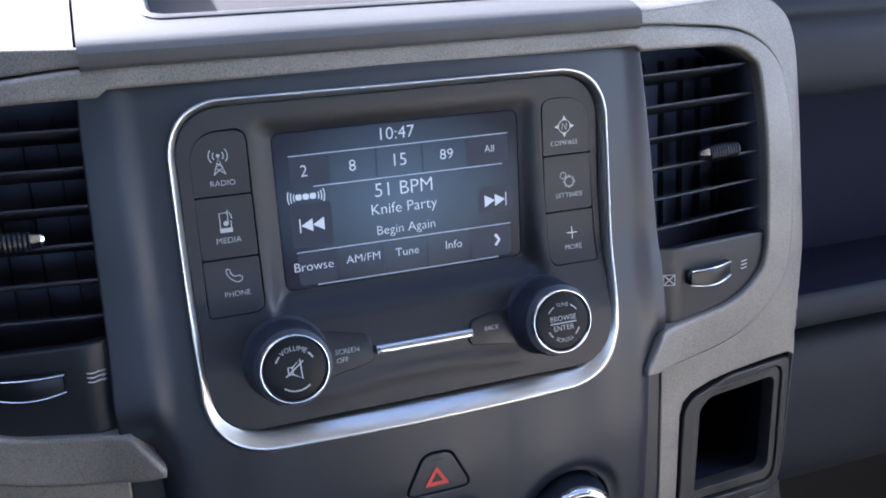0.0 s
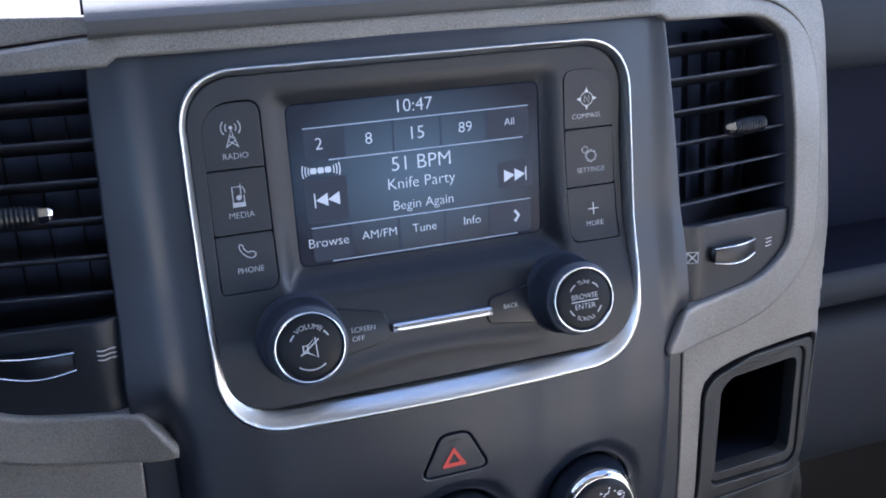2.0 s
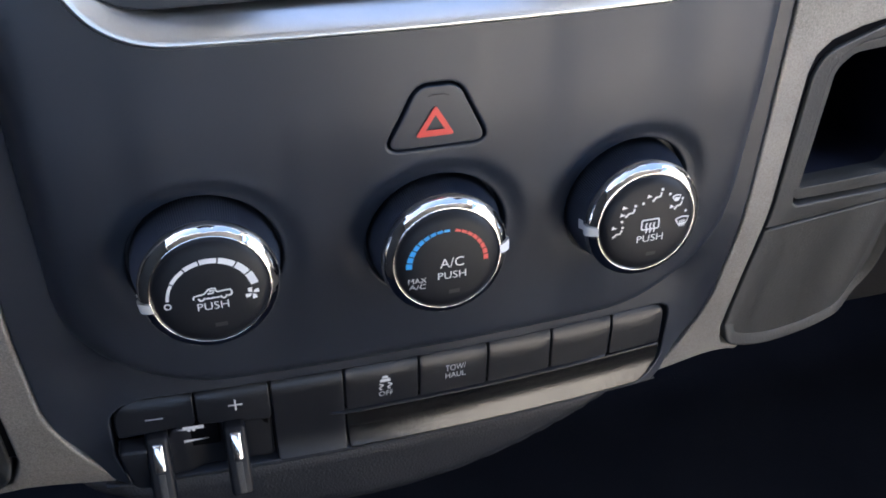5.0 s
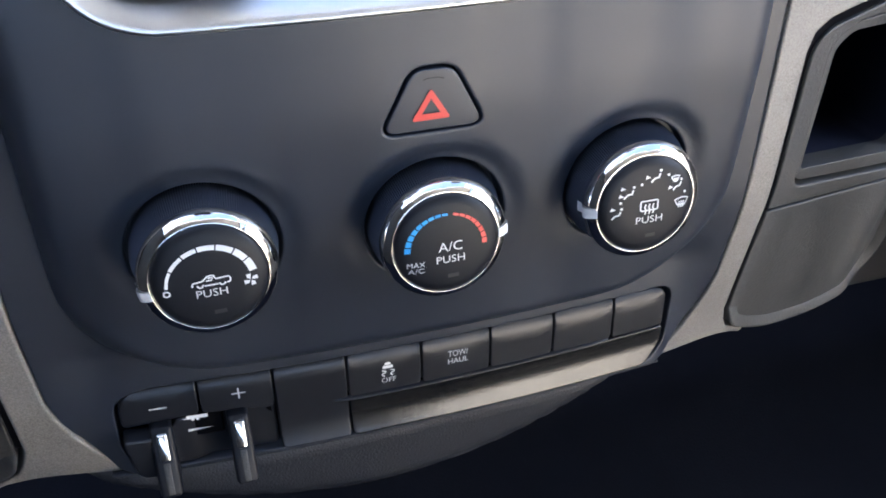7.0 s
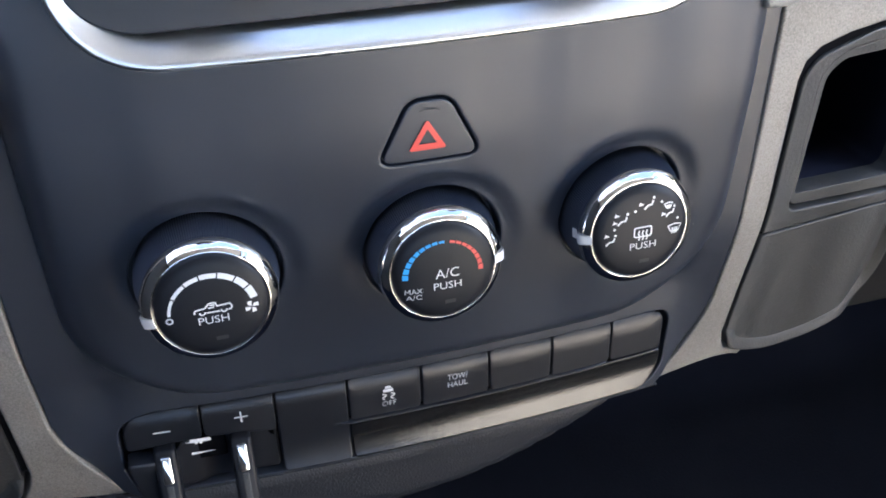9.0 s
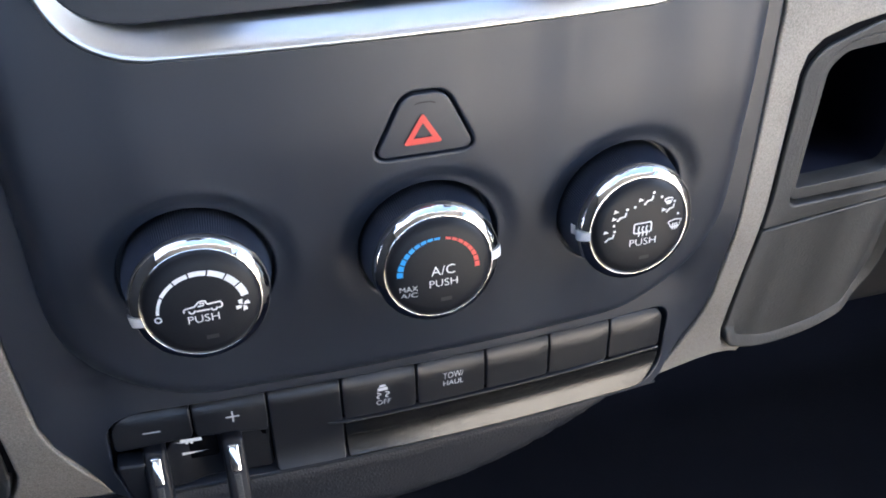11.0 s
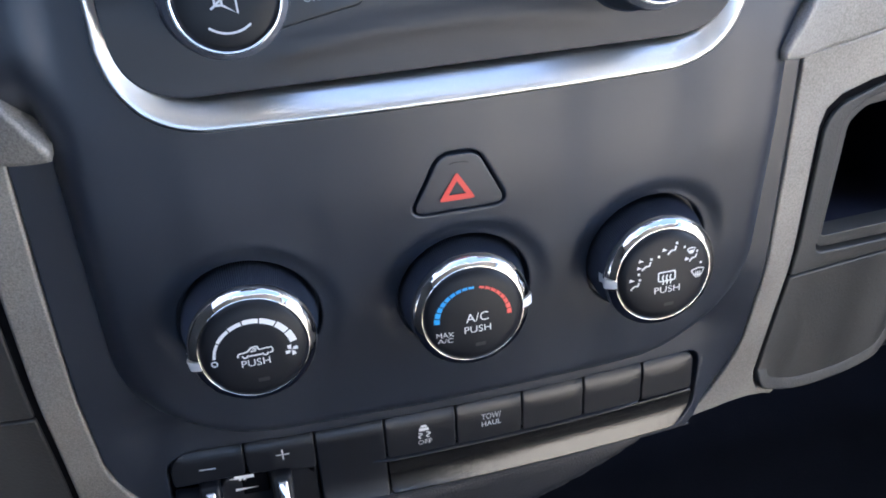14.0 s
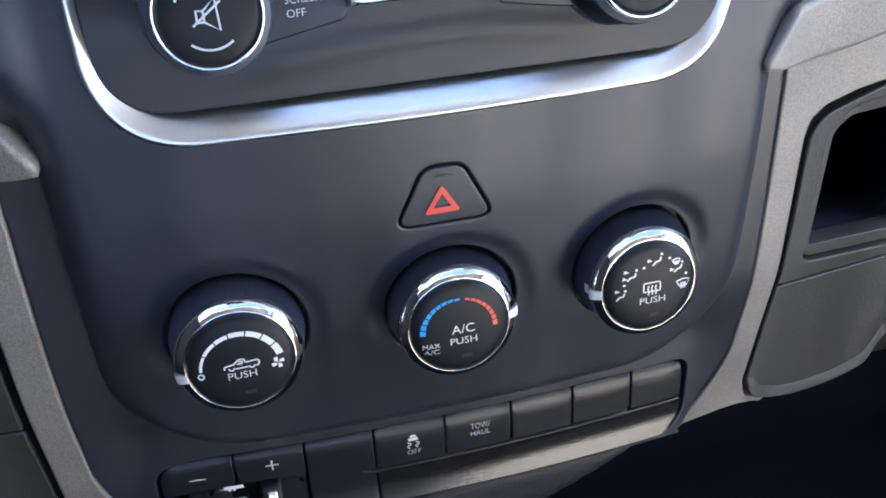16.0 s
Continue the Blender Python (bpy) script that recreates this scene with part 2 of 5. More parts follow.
def dense(loop, step):
    out = []
    for a, b in zip(loop, loop[1:] + loop[:1]):
        k = max(1, math.ceil(math.dist(a, b) / step))
        out += [(a[0] + (b[0] - a[0]) * i / k, a[1] + (b[1] - a[1]) * i / k) for i in range(k)]
    return out


def inset(loop, d):
    """The loop moved to its left by d."""
    out, n = [], len(loop)
    for i in range(n):
        a, p, b = Vector(loop[i - 1]), Vector(loop[i]), Vector(loop[(i + 1) % n])
        u, w = (p - a), (b - p)
        u, w = (u.normalized() if u.length > 1e-9 else w.normalized()), (w.normalized() if w.length > 1e-9 else u.normalized())
        nu, nw = Vector((-u.y, u.x)), Vector((-w.y, w.x))
        m = nu + nw
        m = m.normalized() if m.length > 1e-6 else nu
        out.append(tuple(p + m * (d / max(0.5, m.dot(nu)))))
    return out


def inside(pts, loop):
    x, y = pts[:, 0], pts[:, 1]
    res = np.zeros(len(pts), bool)
    lp = np.array(loop)
    for (ax, ay), (bx, by) in zip(lp, np.roll(lp, -1, 0)):
        cross = (ay > y) != (by > y)
        res ^= cross & (x < (bx - ax) * (y - ay) / ((by - ay) if by != ay else 1e-12) + ax)
    return res


def near(pts, loop):
    lp = np.array(dense(list(loop), 0.02))
    best = np.full(len(pts), 9.0)
    for q in lp:
        best = np.minimum(best, np.hypot(pts[:, 0] - q[0], pts[:, 1] - q[1]))
    return best


def plate(outline, surf, thick=0.04, r=0.01, step=0.08, holes=(), lift=0.0):
    """A plate over an outline in x and z that follows the depth surf(x, z), with rounded edges, a rim going back and real holes."""
    loops = [dense(list(outline) if area(outline) > 0 else list(outline)[::-1], step)]
    loops += [dense(list(h) if area(h) < 0 else list(h)[::-1], step) for h in holes]
    verts, faces, flat, edges, ids, fronts = [], [], [], [], [], []
    for lp in loops:
        n, rings = len(lp), []
        for d, y in ((0, thick), (0, r), (0.3 * r, 0.3 * r), (r, 0), (1.4 * r + 0.002, 0)):
            q = inset(lp, d)
            rings.append(range(len(verts), len(verts) + n))
            verts += [(x, surf(x, z) - lift + y, z) for x, z in q]
        for a, b in zip(rings, rings[1:]):
            faces += [(a[i], a[(i + 1) % n], b[(i + 1) % n], b[i]) for i in range(n)]
        k = len(flat)
        flat += q
        ids += list(rings[-1])
        edges += [(k + i, k + (i + 1) % n) for i in range(n)]
        fronts.append(q)
    f = np.array(fronts[0])
    gx, gz = np.meshgrid(np.arange(f[:, 0].min() + step / 2, f[:, 0].max(), step), np.arange(f[:, 1].min() + step / 2, f[:, 1].max(), step))
    gx[::2] += step / 2
    pts = np.stack([gx.ravel(), gz.ravel()], 1)
    if len(pts):
        ok = inside(pts, fronts[0]) & (near(pts, fronts[0]) > 0.45 * step)
        for h in fronts[1:]:
            ok &= ~inside(pts, h) & (near(pts, h) > 0.45 * step)
        pts = pts[ok]
    allp = [Vector(p) for p in flat] + [Vector(p) for p in pts]
    ids += range(len(verts), len(verts) + len(pts))
    verts += [(x, surf(x, z) - lift, z) for x, z in pts]
    v2, _, tris, orig, _, _ = delaunay_2d_cdt(allp, edges, [], 0, 1e-7)
    cen = np.array([[sum(v2[i][k] for i in t) / 3 for k in (0, 1)] for t in tris])
    ok = inside(cen, fronts[0])
    for h in fronts[1:]:
        ok &= ~inside(cen, h)
    to = [ids[o[0]] if o else None for o in orig]
    for t, good in zip(tris, ok):
        q = [to[i] for i in t]
        if good and None not in q and len(set(q)) == 3:
            faces.append(tuple(q))
    return verts, faces


def strokes(lines, width, surf, lift=0.004):
    """Printed lines of a width."""
    verts, faces = [], []
    for line in lines:
        n = len(line)
        p = [Vector(q) for q in line]
        k = len(verts)
        for i in range(n):
            u = (p[min(i + 1, n - 1)] - p[max(i - 1, 0)])
            u = u.normalized() if u.length > 1e-9 else Vector((1, 0))
            s = Vector((-u.y, u.x)) * width / 2
            for q in (p[i] - s, p[i] + s):
                verts.append((q.x, surf(q.x, q.y) - lift, q.y))
        faces += [(k + 2 * i, k + 2 * i + 2, k + 2 * i + 3, k + 2 * i + 1) for i in range(n - 1)]
    return verts, faces


def patch(loops, surf, lift=0.004):
    """Printed solid shapes."""
    out = []
    for lp in loops:
        lp = list(lp) if area(list(lp)) > 0 else list(lp)[::-1]
        out.append(([(x, surf(x, z) - lift, z) for x, z in lp], [tuple(range(len(lp)))]))
    return join(*out)


def arc(cx, cz, r, a0, a1, n=16):
    return [(cx + r * math.cos(radians(a0 + (a1 - a0) * i / n)), cz + r * math.sin(radians(a0 + (a1 - a0) * i / n))) for i in range(n + 1)]


def band(cx, cz, r0, r1, a0, a1, n=8):
    return arc(cx, cz, r1, a0, a1, n) + arc(cx, cz, r0, a1, a0, n)


def lettering(text, x, z, width, surf, lift=0.004, high=None, bend=0.0, bold=0.0):
    """Words in the built-in font, centred on x, z, so wide; bend: radius of the circle round x, z that they follow (minus: along its foot)."""
    cu = bpy.data.curves.new("lettering", "FONT")
    cu.body, cu.resolution_u, cu.offset = text, 3, bold
    tmp = bpy.data.objects.new("lettering", cu)
    scene.collection.objects.link(tmp)
    me = tmp.evaluated_get(bpy.context.evaluated_depsgraph_get()).to_mesh()
    pts = np.array([v.co[:2] for v in me.vertices])
    fcs = [tuple(p.vertices) for p in me.polygons]
    bpy.data.objects.remove(tmp)
    bpy.data.curves.remove(cu)
    lo, hi = pts.min(0), pts.max(0)
    kx = width / (hi[0] - lo[0])
    kz = high / (hi[1] - lo[1]) if high else kx
    out = []
    for u, w in (pts - (lo + hi) / 2) * (kx, kz):
        if bend > 0:
            px, pz = x + (bend + w) * math.sin(u / bend), z + (bend + w) * math.cos(u / bend)
        elif bend < 0:
            px, pz = x + (-bend - w) * math.sin(-u / bend), z - (-bend - w) * math.cos(-u / bend)
        else:
            px, pz = x + u, z + w
        out.append((px, surf(px, pz) - lift, pz))
    return out, fcs


def lathe(profile, x, z, seg=64, ribs=None, tilt=0.0, pivot=0.0, slant=0.0, drop=0.0):
    """A body turned about an axis along y through x, z: profile of (radius, depth), from the back to the front. tilt: degrees that its front looks up."""
    verts, faces, m = [], [], len(profile)
    c, s = math.cos(radians(tilt)), math.sin(radians(tilt))
    for j, (r, y) in enumerate(profile):
        for i in range(seg):
            a = 2 * math.pi * i / seg
            rr = r - (0.006 if ribs and j in ribs and i % 2 else 0)
            px, pz, py = rr * math.cos(a), rr * math.sin(a), y - pivot
            verts.append((x + px + slant * py, pivot + py * c + pz * s, z + pz * c - py * s + drop * py))
    for j in range(m - 1):
        for i in range(seg):
            k = (i + 1) % seg
            faces.append((j * seg + i, j * seg + k, (j + 1) * seg + k, (j + 1) * seg + i))
    faces.append(tuple(range((m - 1) * seg, m * seg)))
    return verts, faces


def box(x0, x1, y0, y1, z0, z1, r=0.01):
    """A block with rounded edges, front at y0."""
    lp = rect(x0, x1, z0, z1, r * 1.5)
    v, f = [], []
    for d, y in ((r, y1), (0, y1 - r), (0, y0 + r), (0.3 * r, y0 + 0.3 * r), (r, y0)):
        v += [(x, y, z) for x, z in inset(lp, d)]
    n = len(lp)
    for k in range(4):
        f += [(k * n + i, k * n + (i + 1) % n, (k + 1) * n + (i + 1) % n, (k + 1) * n + i) for i in range(n)]
    f += [tuple(range(4 * n, 5 * n)), tuple(range(n - 1, -1, -1))]
    return v, f


def sweep(section, xs):
    """A section of (y, z) carried along x."""
    n, verts, faces = len(section), [], []
    for x in xs:
        verts += [(x, y, z) for y, z in section]
    for k in range(len(xs) - 1):
        faces += [(k * n + i, (k + 1) * n + i, (k + 1) * n + i + 1, k * n + i + 1) for i in range(n - 1)]
    return verts, faces


def mirror(loop):
    return [(-p[0], *p[1:]) for p in loop][::-1]


def both(loop, sign):
    return list(loop) if sign > 0 else mirror(loop)


def smooth01(t):
    t = max(0.0, min(1.0, t))
    return t * t * (3 - 2 * t)


def table(zs, ys):
    """A smooth depth by height, through a few values."""
    fine = np.linspace(zs[0], zs[-1], 400)
    vals = np.interp(fine, zs, ys)
    k = np.hanning(31)
    k /= k.sum()
    vals = np.convolve(np.pad(vals, 15, "reflect", reflect_type="odd"), k, "valid")
    return lambda z: float(np.interp(z, fine, vals))


# ---- the dashboard's surfaces: depth by x and z ----
side_depth = table([-3.3, -2.84, -2.45, -2.04, -1.1, -0.6, 0, 0.64, 0.9], [0.32, 0.2, 0.12, 0.03, -0.03, -0.05, -0.03, 0.04, 0.09])
front_depth = table([-3.2, -2.4, -2.2, -1.8, -1.36, -1.0, -0.66, -0.35, 0, 0.3, 0.58, 0.8], [0.1, -0.02, -0.05, -0.125, -0.17, -0.165, -0.13, -0.07, -0.05, -0.03, 0.0, 0.03])
face_depth = table([-1.2, -0.95, -0.66, -0.5, -0.35, -0.1, 0.1, 0.6], [-0.17, -0.155, -0.13, -0.075, -0.03, -0.004, 0, 0])
KNOBS = ((-0.707, -1.727), (0.016, -1.75), (0.702, -1.732))
KNOB_TILT, KNOB_SLANT, KNOB_DROP = 5.0, (0.0, 0.10, 0.17), -0.085
KNOB_FEET = [(kx + 0.21 * sl, kz - 0.031) for (kx, kz), sl in zip(KNOBS, KNOB_SLANT)]


def side(x, z):
    return side_depth(z) + 0.2 * (max(abs(x), 1.15) - 1.33)


def raised(x, z):
    """How far outside the raised field of the stack, in decimetres."""
    half, low, r = 1.12, -2.27, 0.4
    dx, dz = abs(x - 0.0275) - (half - r), (low + r) - z
    if dx > 0 and dz > 0:
        return math.hypot(dx, dz) - r
    return max(dx, dz) - r


def base_depth(x, z):
    """The flat border round the raised field."""
    edge = side(1.3, z) + 0.015 * smooth01((-0.8 - z) / 0.25)
    w = smooth01((1.31 - abs(x)) / 0.22) * smooth01((-2.15 - z) / 0.15)
    return edge * (1 - w) + (0.069 + 0.042 * x * x) * w


def stack(x, z):
    """The raised field; its rounded shoulder dives under the border, and higher up it runs out flat."""
    out = raised(x, z)
    field = front_depth(z) + 0.05 * (x * x - 0.4)
    high = smooth01((z + 1.05) / 0.30)
    u = max(0.0, min(1.0, out / 0.115))
    dive = (1 - math.sqrt(1 - u * u)) * 1.55
    low = field + (base_depth(x, z) - field) * dive
    flat_out = field - 0.020 * smooth01(out / 0.10)
    y = low * (1 - high) + flat_out * high
    y += 0.10 * smooth01((z - 0.55) / 0.12)
    for kx, kz in KNOB_FEET:
        d = math.hypot(x - kx, z - kz)
        y += 0.029 * (1 - smooth01((d - 0.256) / 0.066)) * smooth01(0.5 + 0.42 * (z - kz) / 0.26)
    return y


def keys_y(x, z=0.0):
    return 0.079 + 0.042 * x * x


# ---- the unseen cab that closes the place and shapes its light (metres, upright) ----
def block(name, lo, hi, mat, label, category, holes=()):
    """A wall with rectangular openings through it. holes: (a0, a1, b0, b1) along its two longer axes."""
    size = [h - l for l, h in zip(lo, hi)]
    k = size.index(min(size))
    i, j = [q for q in range(3) if q != k]
    cuts_i = sorted({lo[i], hi[i], *[h[0] for h in holes], *[h[1] for h in holes]})
    cuts_j = sorted({lo[j], hi[j], *[h[2] for h in holes], *[h[3] for h in holes]})
    bm = bmesh.new()
    for a0, a1 in zip(cuts_i, cuts_i[1:]):
        for b0, b1 in zip(cuts_j, cuts_j[1:]):
            if any(h[0] <= a0 and a1 <= h[1] and h[2] <= b0 and b1 <= h[3] for h in holes):
                continue
            p, q = list(lo), list(hi)
            p[i], q[i], p[j], q[j] = a0, a1, b0, b1
            m = Matrix.Translation([(u + w) / 2 for u, w in zip(p, q)]) @ Matrix.Diagonal([w - u for u, w in zip(p, q)] + [1])
            bmesh.ops.create_cube(bm, size=1, matrix=m)
    me = bpy.data.meshes.new(name)
    bm.to_mesh(me)
    bm.free()
    me.materials.append(mat)
    return tagged(new(name, me), label, category, kind="structure")


block("floor", (-0.86, -1.52, -0.06), (0.86, 0.9, 0.0), CARPET, "black carpeted cab floor", "floor")
block("ceiling", (-0.86, -1.52, 1.40), (0.86, -0.28, 1.45), CABIN, "light cloth headliner of the cab", "ceiling")
# Unseen; left windowless to keep sky light off this side of the stack.
block("wall_left", (-0.86, -1.46, 0.0), (-0.80, 0.9, 1.40), CLOTH, "unseen plain inner side of the cab", "wall")
# Unseen; tan so that it bounces sunlight onto the stack.
block("wall_right", (0.80, -1.46, 0.0), (0.86, 0.9, 1.40), DOOR, "unseen plain inner side of the cab", "wall", [(-0.95, -0.05, 0.86, 1.36), (0.05, 0.9, 0.92, 1.40)])
block("wall_back", (-0.80, -1.52, 0.0), (0.80, -1.46, 1.40), CLOTH, "plain back wall of the cab with a window opening", "wall", [(-0.65, 0.65, 0.94, 1.34)])
block("wall_front", (-0.80, 0.62, 0.0), (0.80, 0.68, 0.86), CARPET, "black bulkhead behind the dashboard", "wall")


def cushion(name, lo, hi, soft, mat, parent):
    """An upholstered block with well rounded edges."""
    bm = bmesh.new()
    bmesh.ops.create_cube(bm, size=1, matrix=Matrix.Translation([(u + w) / 2 for u, w in zip(lo, hi)]) @ Matrix.Diagonal([w - u for u, w in zip(lo, hi)] + [1]))
    bmesh.ops.bevel(bm, geom=list(bm.edges), offset=soft, segments=5, profile=0.5, affect="EDGES")
    me = bpy.data.meshes.new(name)
    bm.to_mesh(me)
    bm.free()
    me.polygons.foreach_set("use_smooth", [True] * len(me.polygons))
    me.materials.append(mat)
    ob = new(name, me)
    ob.parent = parent
    return ob


# the sunlit seat that the chrome rings mirror
seat = tagged(new("front_seat"), "sunlit tan cloth seat facing the dashboard", "car seat")
seat.matrix_world = pose(0.51, -0.87, 0.0)
cushion("base", (-0.24, -0.20, 0.0), (0.24, 0.22, 0.22), 0.02, CLOTH, seat)
for x0, x1 in ((-0.28, -0.15), (-0.145, 0.145), (0.15, 0.28)):
    cushion("seat_cushion", (x0, -0.26, 0.22), (x1, 0.27, 0.40), 0.04, TAN, seat)
    cushion("backrest", (x0, -0.40, 0.40), (x1, -0.25, 0.96), 0.04, TAN, seat)
cushion("headrest", (-0.12, -0.38, 0.97), (0.12, -0.28, 1.14), 0.03, TAN, seat)

# ---- centre stack panel ----
RADIO_OUT = rpoly([(-1.0, -1.04, 0.27), (1.015, -1.04, 0.27), (1.015, 0.485, 0.22), (-1.0, 0.485, 0.22)], 12)
RADIO_IN = rpoly([(-0.972, -0.945, 0.21), (0.985, -0.945, 0.21), (0.985, 0.457, 0.2), (-0.972, 0.457, 0.2)], 12)
HAZARD = rpoly([(-0.158, -1.426, 0.035), (0.192, -1.426, 0.035), (0.085, -1.212, 0.06), (-0.05, -1.212, 0.06)])
KEYROW = rpoly([(-1.13, -2.487, 0.12), (-1.14, -2.72, 0.04), (-1.10, -2.856, 0.03), (1.06, -2.856, 0.10), (1.145, -2.76, 0.08), (1.145, -2.450, 0.07), (-1.0, -2.450, 0.08)])
half_stack = [(1.235, 0.60), (1.25, 0.4), (1.285, -0.05), (1.31, -0.5), (1.315, -0.7), (1.330, -1.2), (1.346, -1.75), (1.349, -2.05), (1.346, -2.44), (1.315, -2.60), (1.17, -2.85), (1.11, -2.872)]
left_stack = [(1.305, 0.60), (1.317, 0.4), (1.33, -0.05), (1.338, -0.5), (1.35, -0.75)] + half_stack[5:]
stack_outline = half_stack + mirror(left_stack)
stack_thing = thing("center_stack", "matt black plastic centre stack panel of a pickup dashboard", "dashboard panel", (0, 0, -2.9))
part("panel", plate(stack_outline, stack, 0.25, 0.007, 0.022, [inset(RADIO_OUT, 0.012), HAZARD, KEYROW] + [arc(kx, kz, 0.240, 0, 357, 119) for kx, kz in KNOB_FEET]), PANEL, stack_thing)


def border_outline():
    """The border below the radio: round the foot of the raised field, open at the top."""
    inner = [(1.175, -1.0), (1.175, -1.87)] + [(0.755 + 0.42 * math.cos(radians(a)), -1.87 - 0.42 * math.sin(radians(a))) for a in range(6, 91, 6)]
    right = [(1.316, -1.0)] + [p for p in half_stack if p[1] < -1.0]
    left = [(1.334, -1.0)] + [p for p in left_stack if p[1] < -1.0]
    return right + mirror(left) + [(0.055 - x, z) for x, z in inner] + inner[::-1]


part("border", plate(border_outline(), base_depth, 0.2, 0.007, 0.05, [KEYROW]), PANEL, stack_thing)


def bezel():
    """The silver frame round the radio: a thin bead above and at the sides, a wide scoop below."""
    outer = dense(RADIO_OUT, 0.04)
    verts, faces, n, rows = [], [], len(outer), 9
    for x, z in outer:
        low = smooth01((-0.60 - z) / 0.34)
        w = 0.033 + 0.052 * low
        cx, cz = max(-0.72, min(0.735, x)), max(-0.75, min(0.27, z))
        d = Vector((cx - x, cz - z)).normalized()
        yo, yi = stack(x, z) - 0.04, face_depth(z) + 0.005 + 0.02 * low
        for k in range(rows):
            t = k / (rows - 1)
            bead = math.sin(math.pi * t)
            scoop = max(0.0, 1 - t ** 1.4) ** 0.8
            y_thin = yo + (yi - yo) * t - 0.018 * bead
            y_wide = yi + (yo - yi) * scoop + 0.010 * max(0.0, 0.25 - t) / 0.25
            y = y_thin * (1 - low) + y_wide * low
            if k == 0:
                y += 0.05
            e = max(0.0, t - 0.07) / 0.93 if k else 0
            verts.append((x + d.x * w * e, y, z + d.y * w * e))
        verts.append((x + d.x * (w + 0.004), yi + 0.06, z + d.y * (w + 0.004)))
    m = rows + 1
    for i in range(n):
        j = (i + 1) % n
        faces += [(i * m + k, j * m + k, j * m + k + 1, i * m + k + 1) for k in range(m - 1)]
    return verts, faces


part("radio_frame", bezel(), SATIN, stack_thing, "satin silver frame, wide along its foot")

# ---- radio ----
radio = thing("car_radio", "black car radio with a lit touchscreen, six keys and two knobs", "car radio", (0, 0, -0.95))
SCREEN = rect(-0.565, 0.58, -0.395, 0.31, 0.035)


def radio_face(x, z):
    y = face_depth(z)
    dx, dz = abs(x - 0.005) - 0.60, abs(z + 0.055) - 0.375
    out = math.hypot(max(dx, 0), max(dz, 0)) + min(max(dx, dz), 0)
    w = 1 - smooth01((out + 0.03) / 0.10)
    y = y * (1 - w) + 0.034 * w
    ridge = math.exp(-((z + 0.80 + 0.06 * (x / 0.6) ** 2) / 0.028) ** 2) * smooth01((0.62 - abs(x)) / 0.2)
    return y - 0.012 * ridge


LEFT_COL = rpoly([(-0.918, -0.437, 0.02), (-0.672, -0.437, 0.05), (-0.672, 0.352, 0.05), (-0.905, 0.352, 0.15)])
RIGHT_COL = rpoly([(0.70, -0.447, 0.03), (0.948, -0.447, 0.02), (0.935, 0.347, 0.15), (0.69, 0.347, 0.05)])
part("faceplate", plate(inset(RADIO_IN, 0.006), radio_face, 0.06, 0.004, 0.03, [SCREEN, LEFT_COL, RIGHT_COL]), FACE, radio)
part("backing", plate(inset(RADIO_IN, 0.05), lambda x, z: 0.09, 0.3, 0.01, 0.1, [inset(SCREEN, -0.01)]), GAP, radio)


def flat(y):
    return lambda x, z: y


def key_face(x, z):
    return face_depth(z) - 0.001


def column(x0, x1, side_sign):
    """Three keys one above the other; the top one has a large outer corner."""
    for z0, z1, top in ((0.0795, 0.3475, True), (-0.191, 0.0745, False), (-0.4335 if side_sign < 0 else -0.4435, -0.196, False)):
        if top:
            lp = [(x0, z0, 0.01), (x1, z0, 0.01), (x1, z1, 0.15 if side_sign > 0 else 0.045), (x0, z1, 0.045 if side_sign > 0 else 0.15)]
        else:
            r = 0.045 if z0 < -0.4 else 0.01
            lp = [(x0, z0, r if side_sign > 0 else 0.015), (x1, z0, 0.015 if side_sign > 0 else r), (x1, z1, 0.01), (x0, z1, 0.01)]
        yield part("key", plate(rpoly(lp), key_face, 0.04, 0.0022, 0.06), FACE, radio)


left_keys, right_keys = list(column(-0.913, -0.6755, -1)), list(column(0.6945, 0.943, 1))


def printed(name, geo, mat, parent):
    return part(name, geo, mat, parent, smooth=False)


PW = 0.0050
kf = key_face
def shrink(cx, cz, geo, k=0.85):
    return [(cx + (px - cx) * k, py, cz + (pz - cz) * k) for px, py, pz in geo[0]], geo[1]


# radio key: mast with waves
x, z = -0.795, 0.215
mast = [[(x - 0.028, z - 0.055), (x, z + 0.03), (x + 0.028, z - 0.055)], [(x - 0.026, z - 0.05), (x + 0.018, z - 0.02), (x - 0.01, z + 0.005)],
        [(x + 0.026, z - 0.05), (x - 0.018, z - 0.02), (x + 0.01, z + 0.005)]]
mast += [arc(x, z + 0.04, r, a - 42, a + 42, 8) for r in (0.026, 0.046) for a in (0, 180)]
printed("icon", shrink(x, z, join(strokes(mast, PW, kf), patch([arc(x, z + 0.04, 0.009, 0, 345, 10)], kf))), GREYPRINT, left_keys[0])
printed("caption", lettering("RADIO", -0.787, 0.133, 0.102, kf, bold=-0.012), GREYPRINT, left_keys[0])
# media key: player with a note
x, z = -0.797, -0.03
player = [[(x - 0.026, z - 0.05), (x - 0.026, z + 0.042), (x + 0.012, z + 0.042)], [(x + 0.028, z), (x + 0.028, z - 0.05)],
          [(x + 0.014, z - 0.01), (x + 0.014, z + 0.055), (x + 0.03, z + 0.03), (x + 0.034, z + 0.008)]]
printed("icon", shrink(x, z, join(strokes(player, PW, kf), patch([rect(x - 0.03, x + 0.032, z - 0.058, z - 0.035), arc(x + 0.003, z - 0.012, 0.013, 0, 340, 12)], kf))), GREYPRINT, left_keys[1])
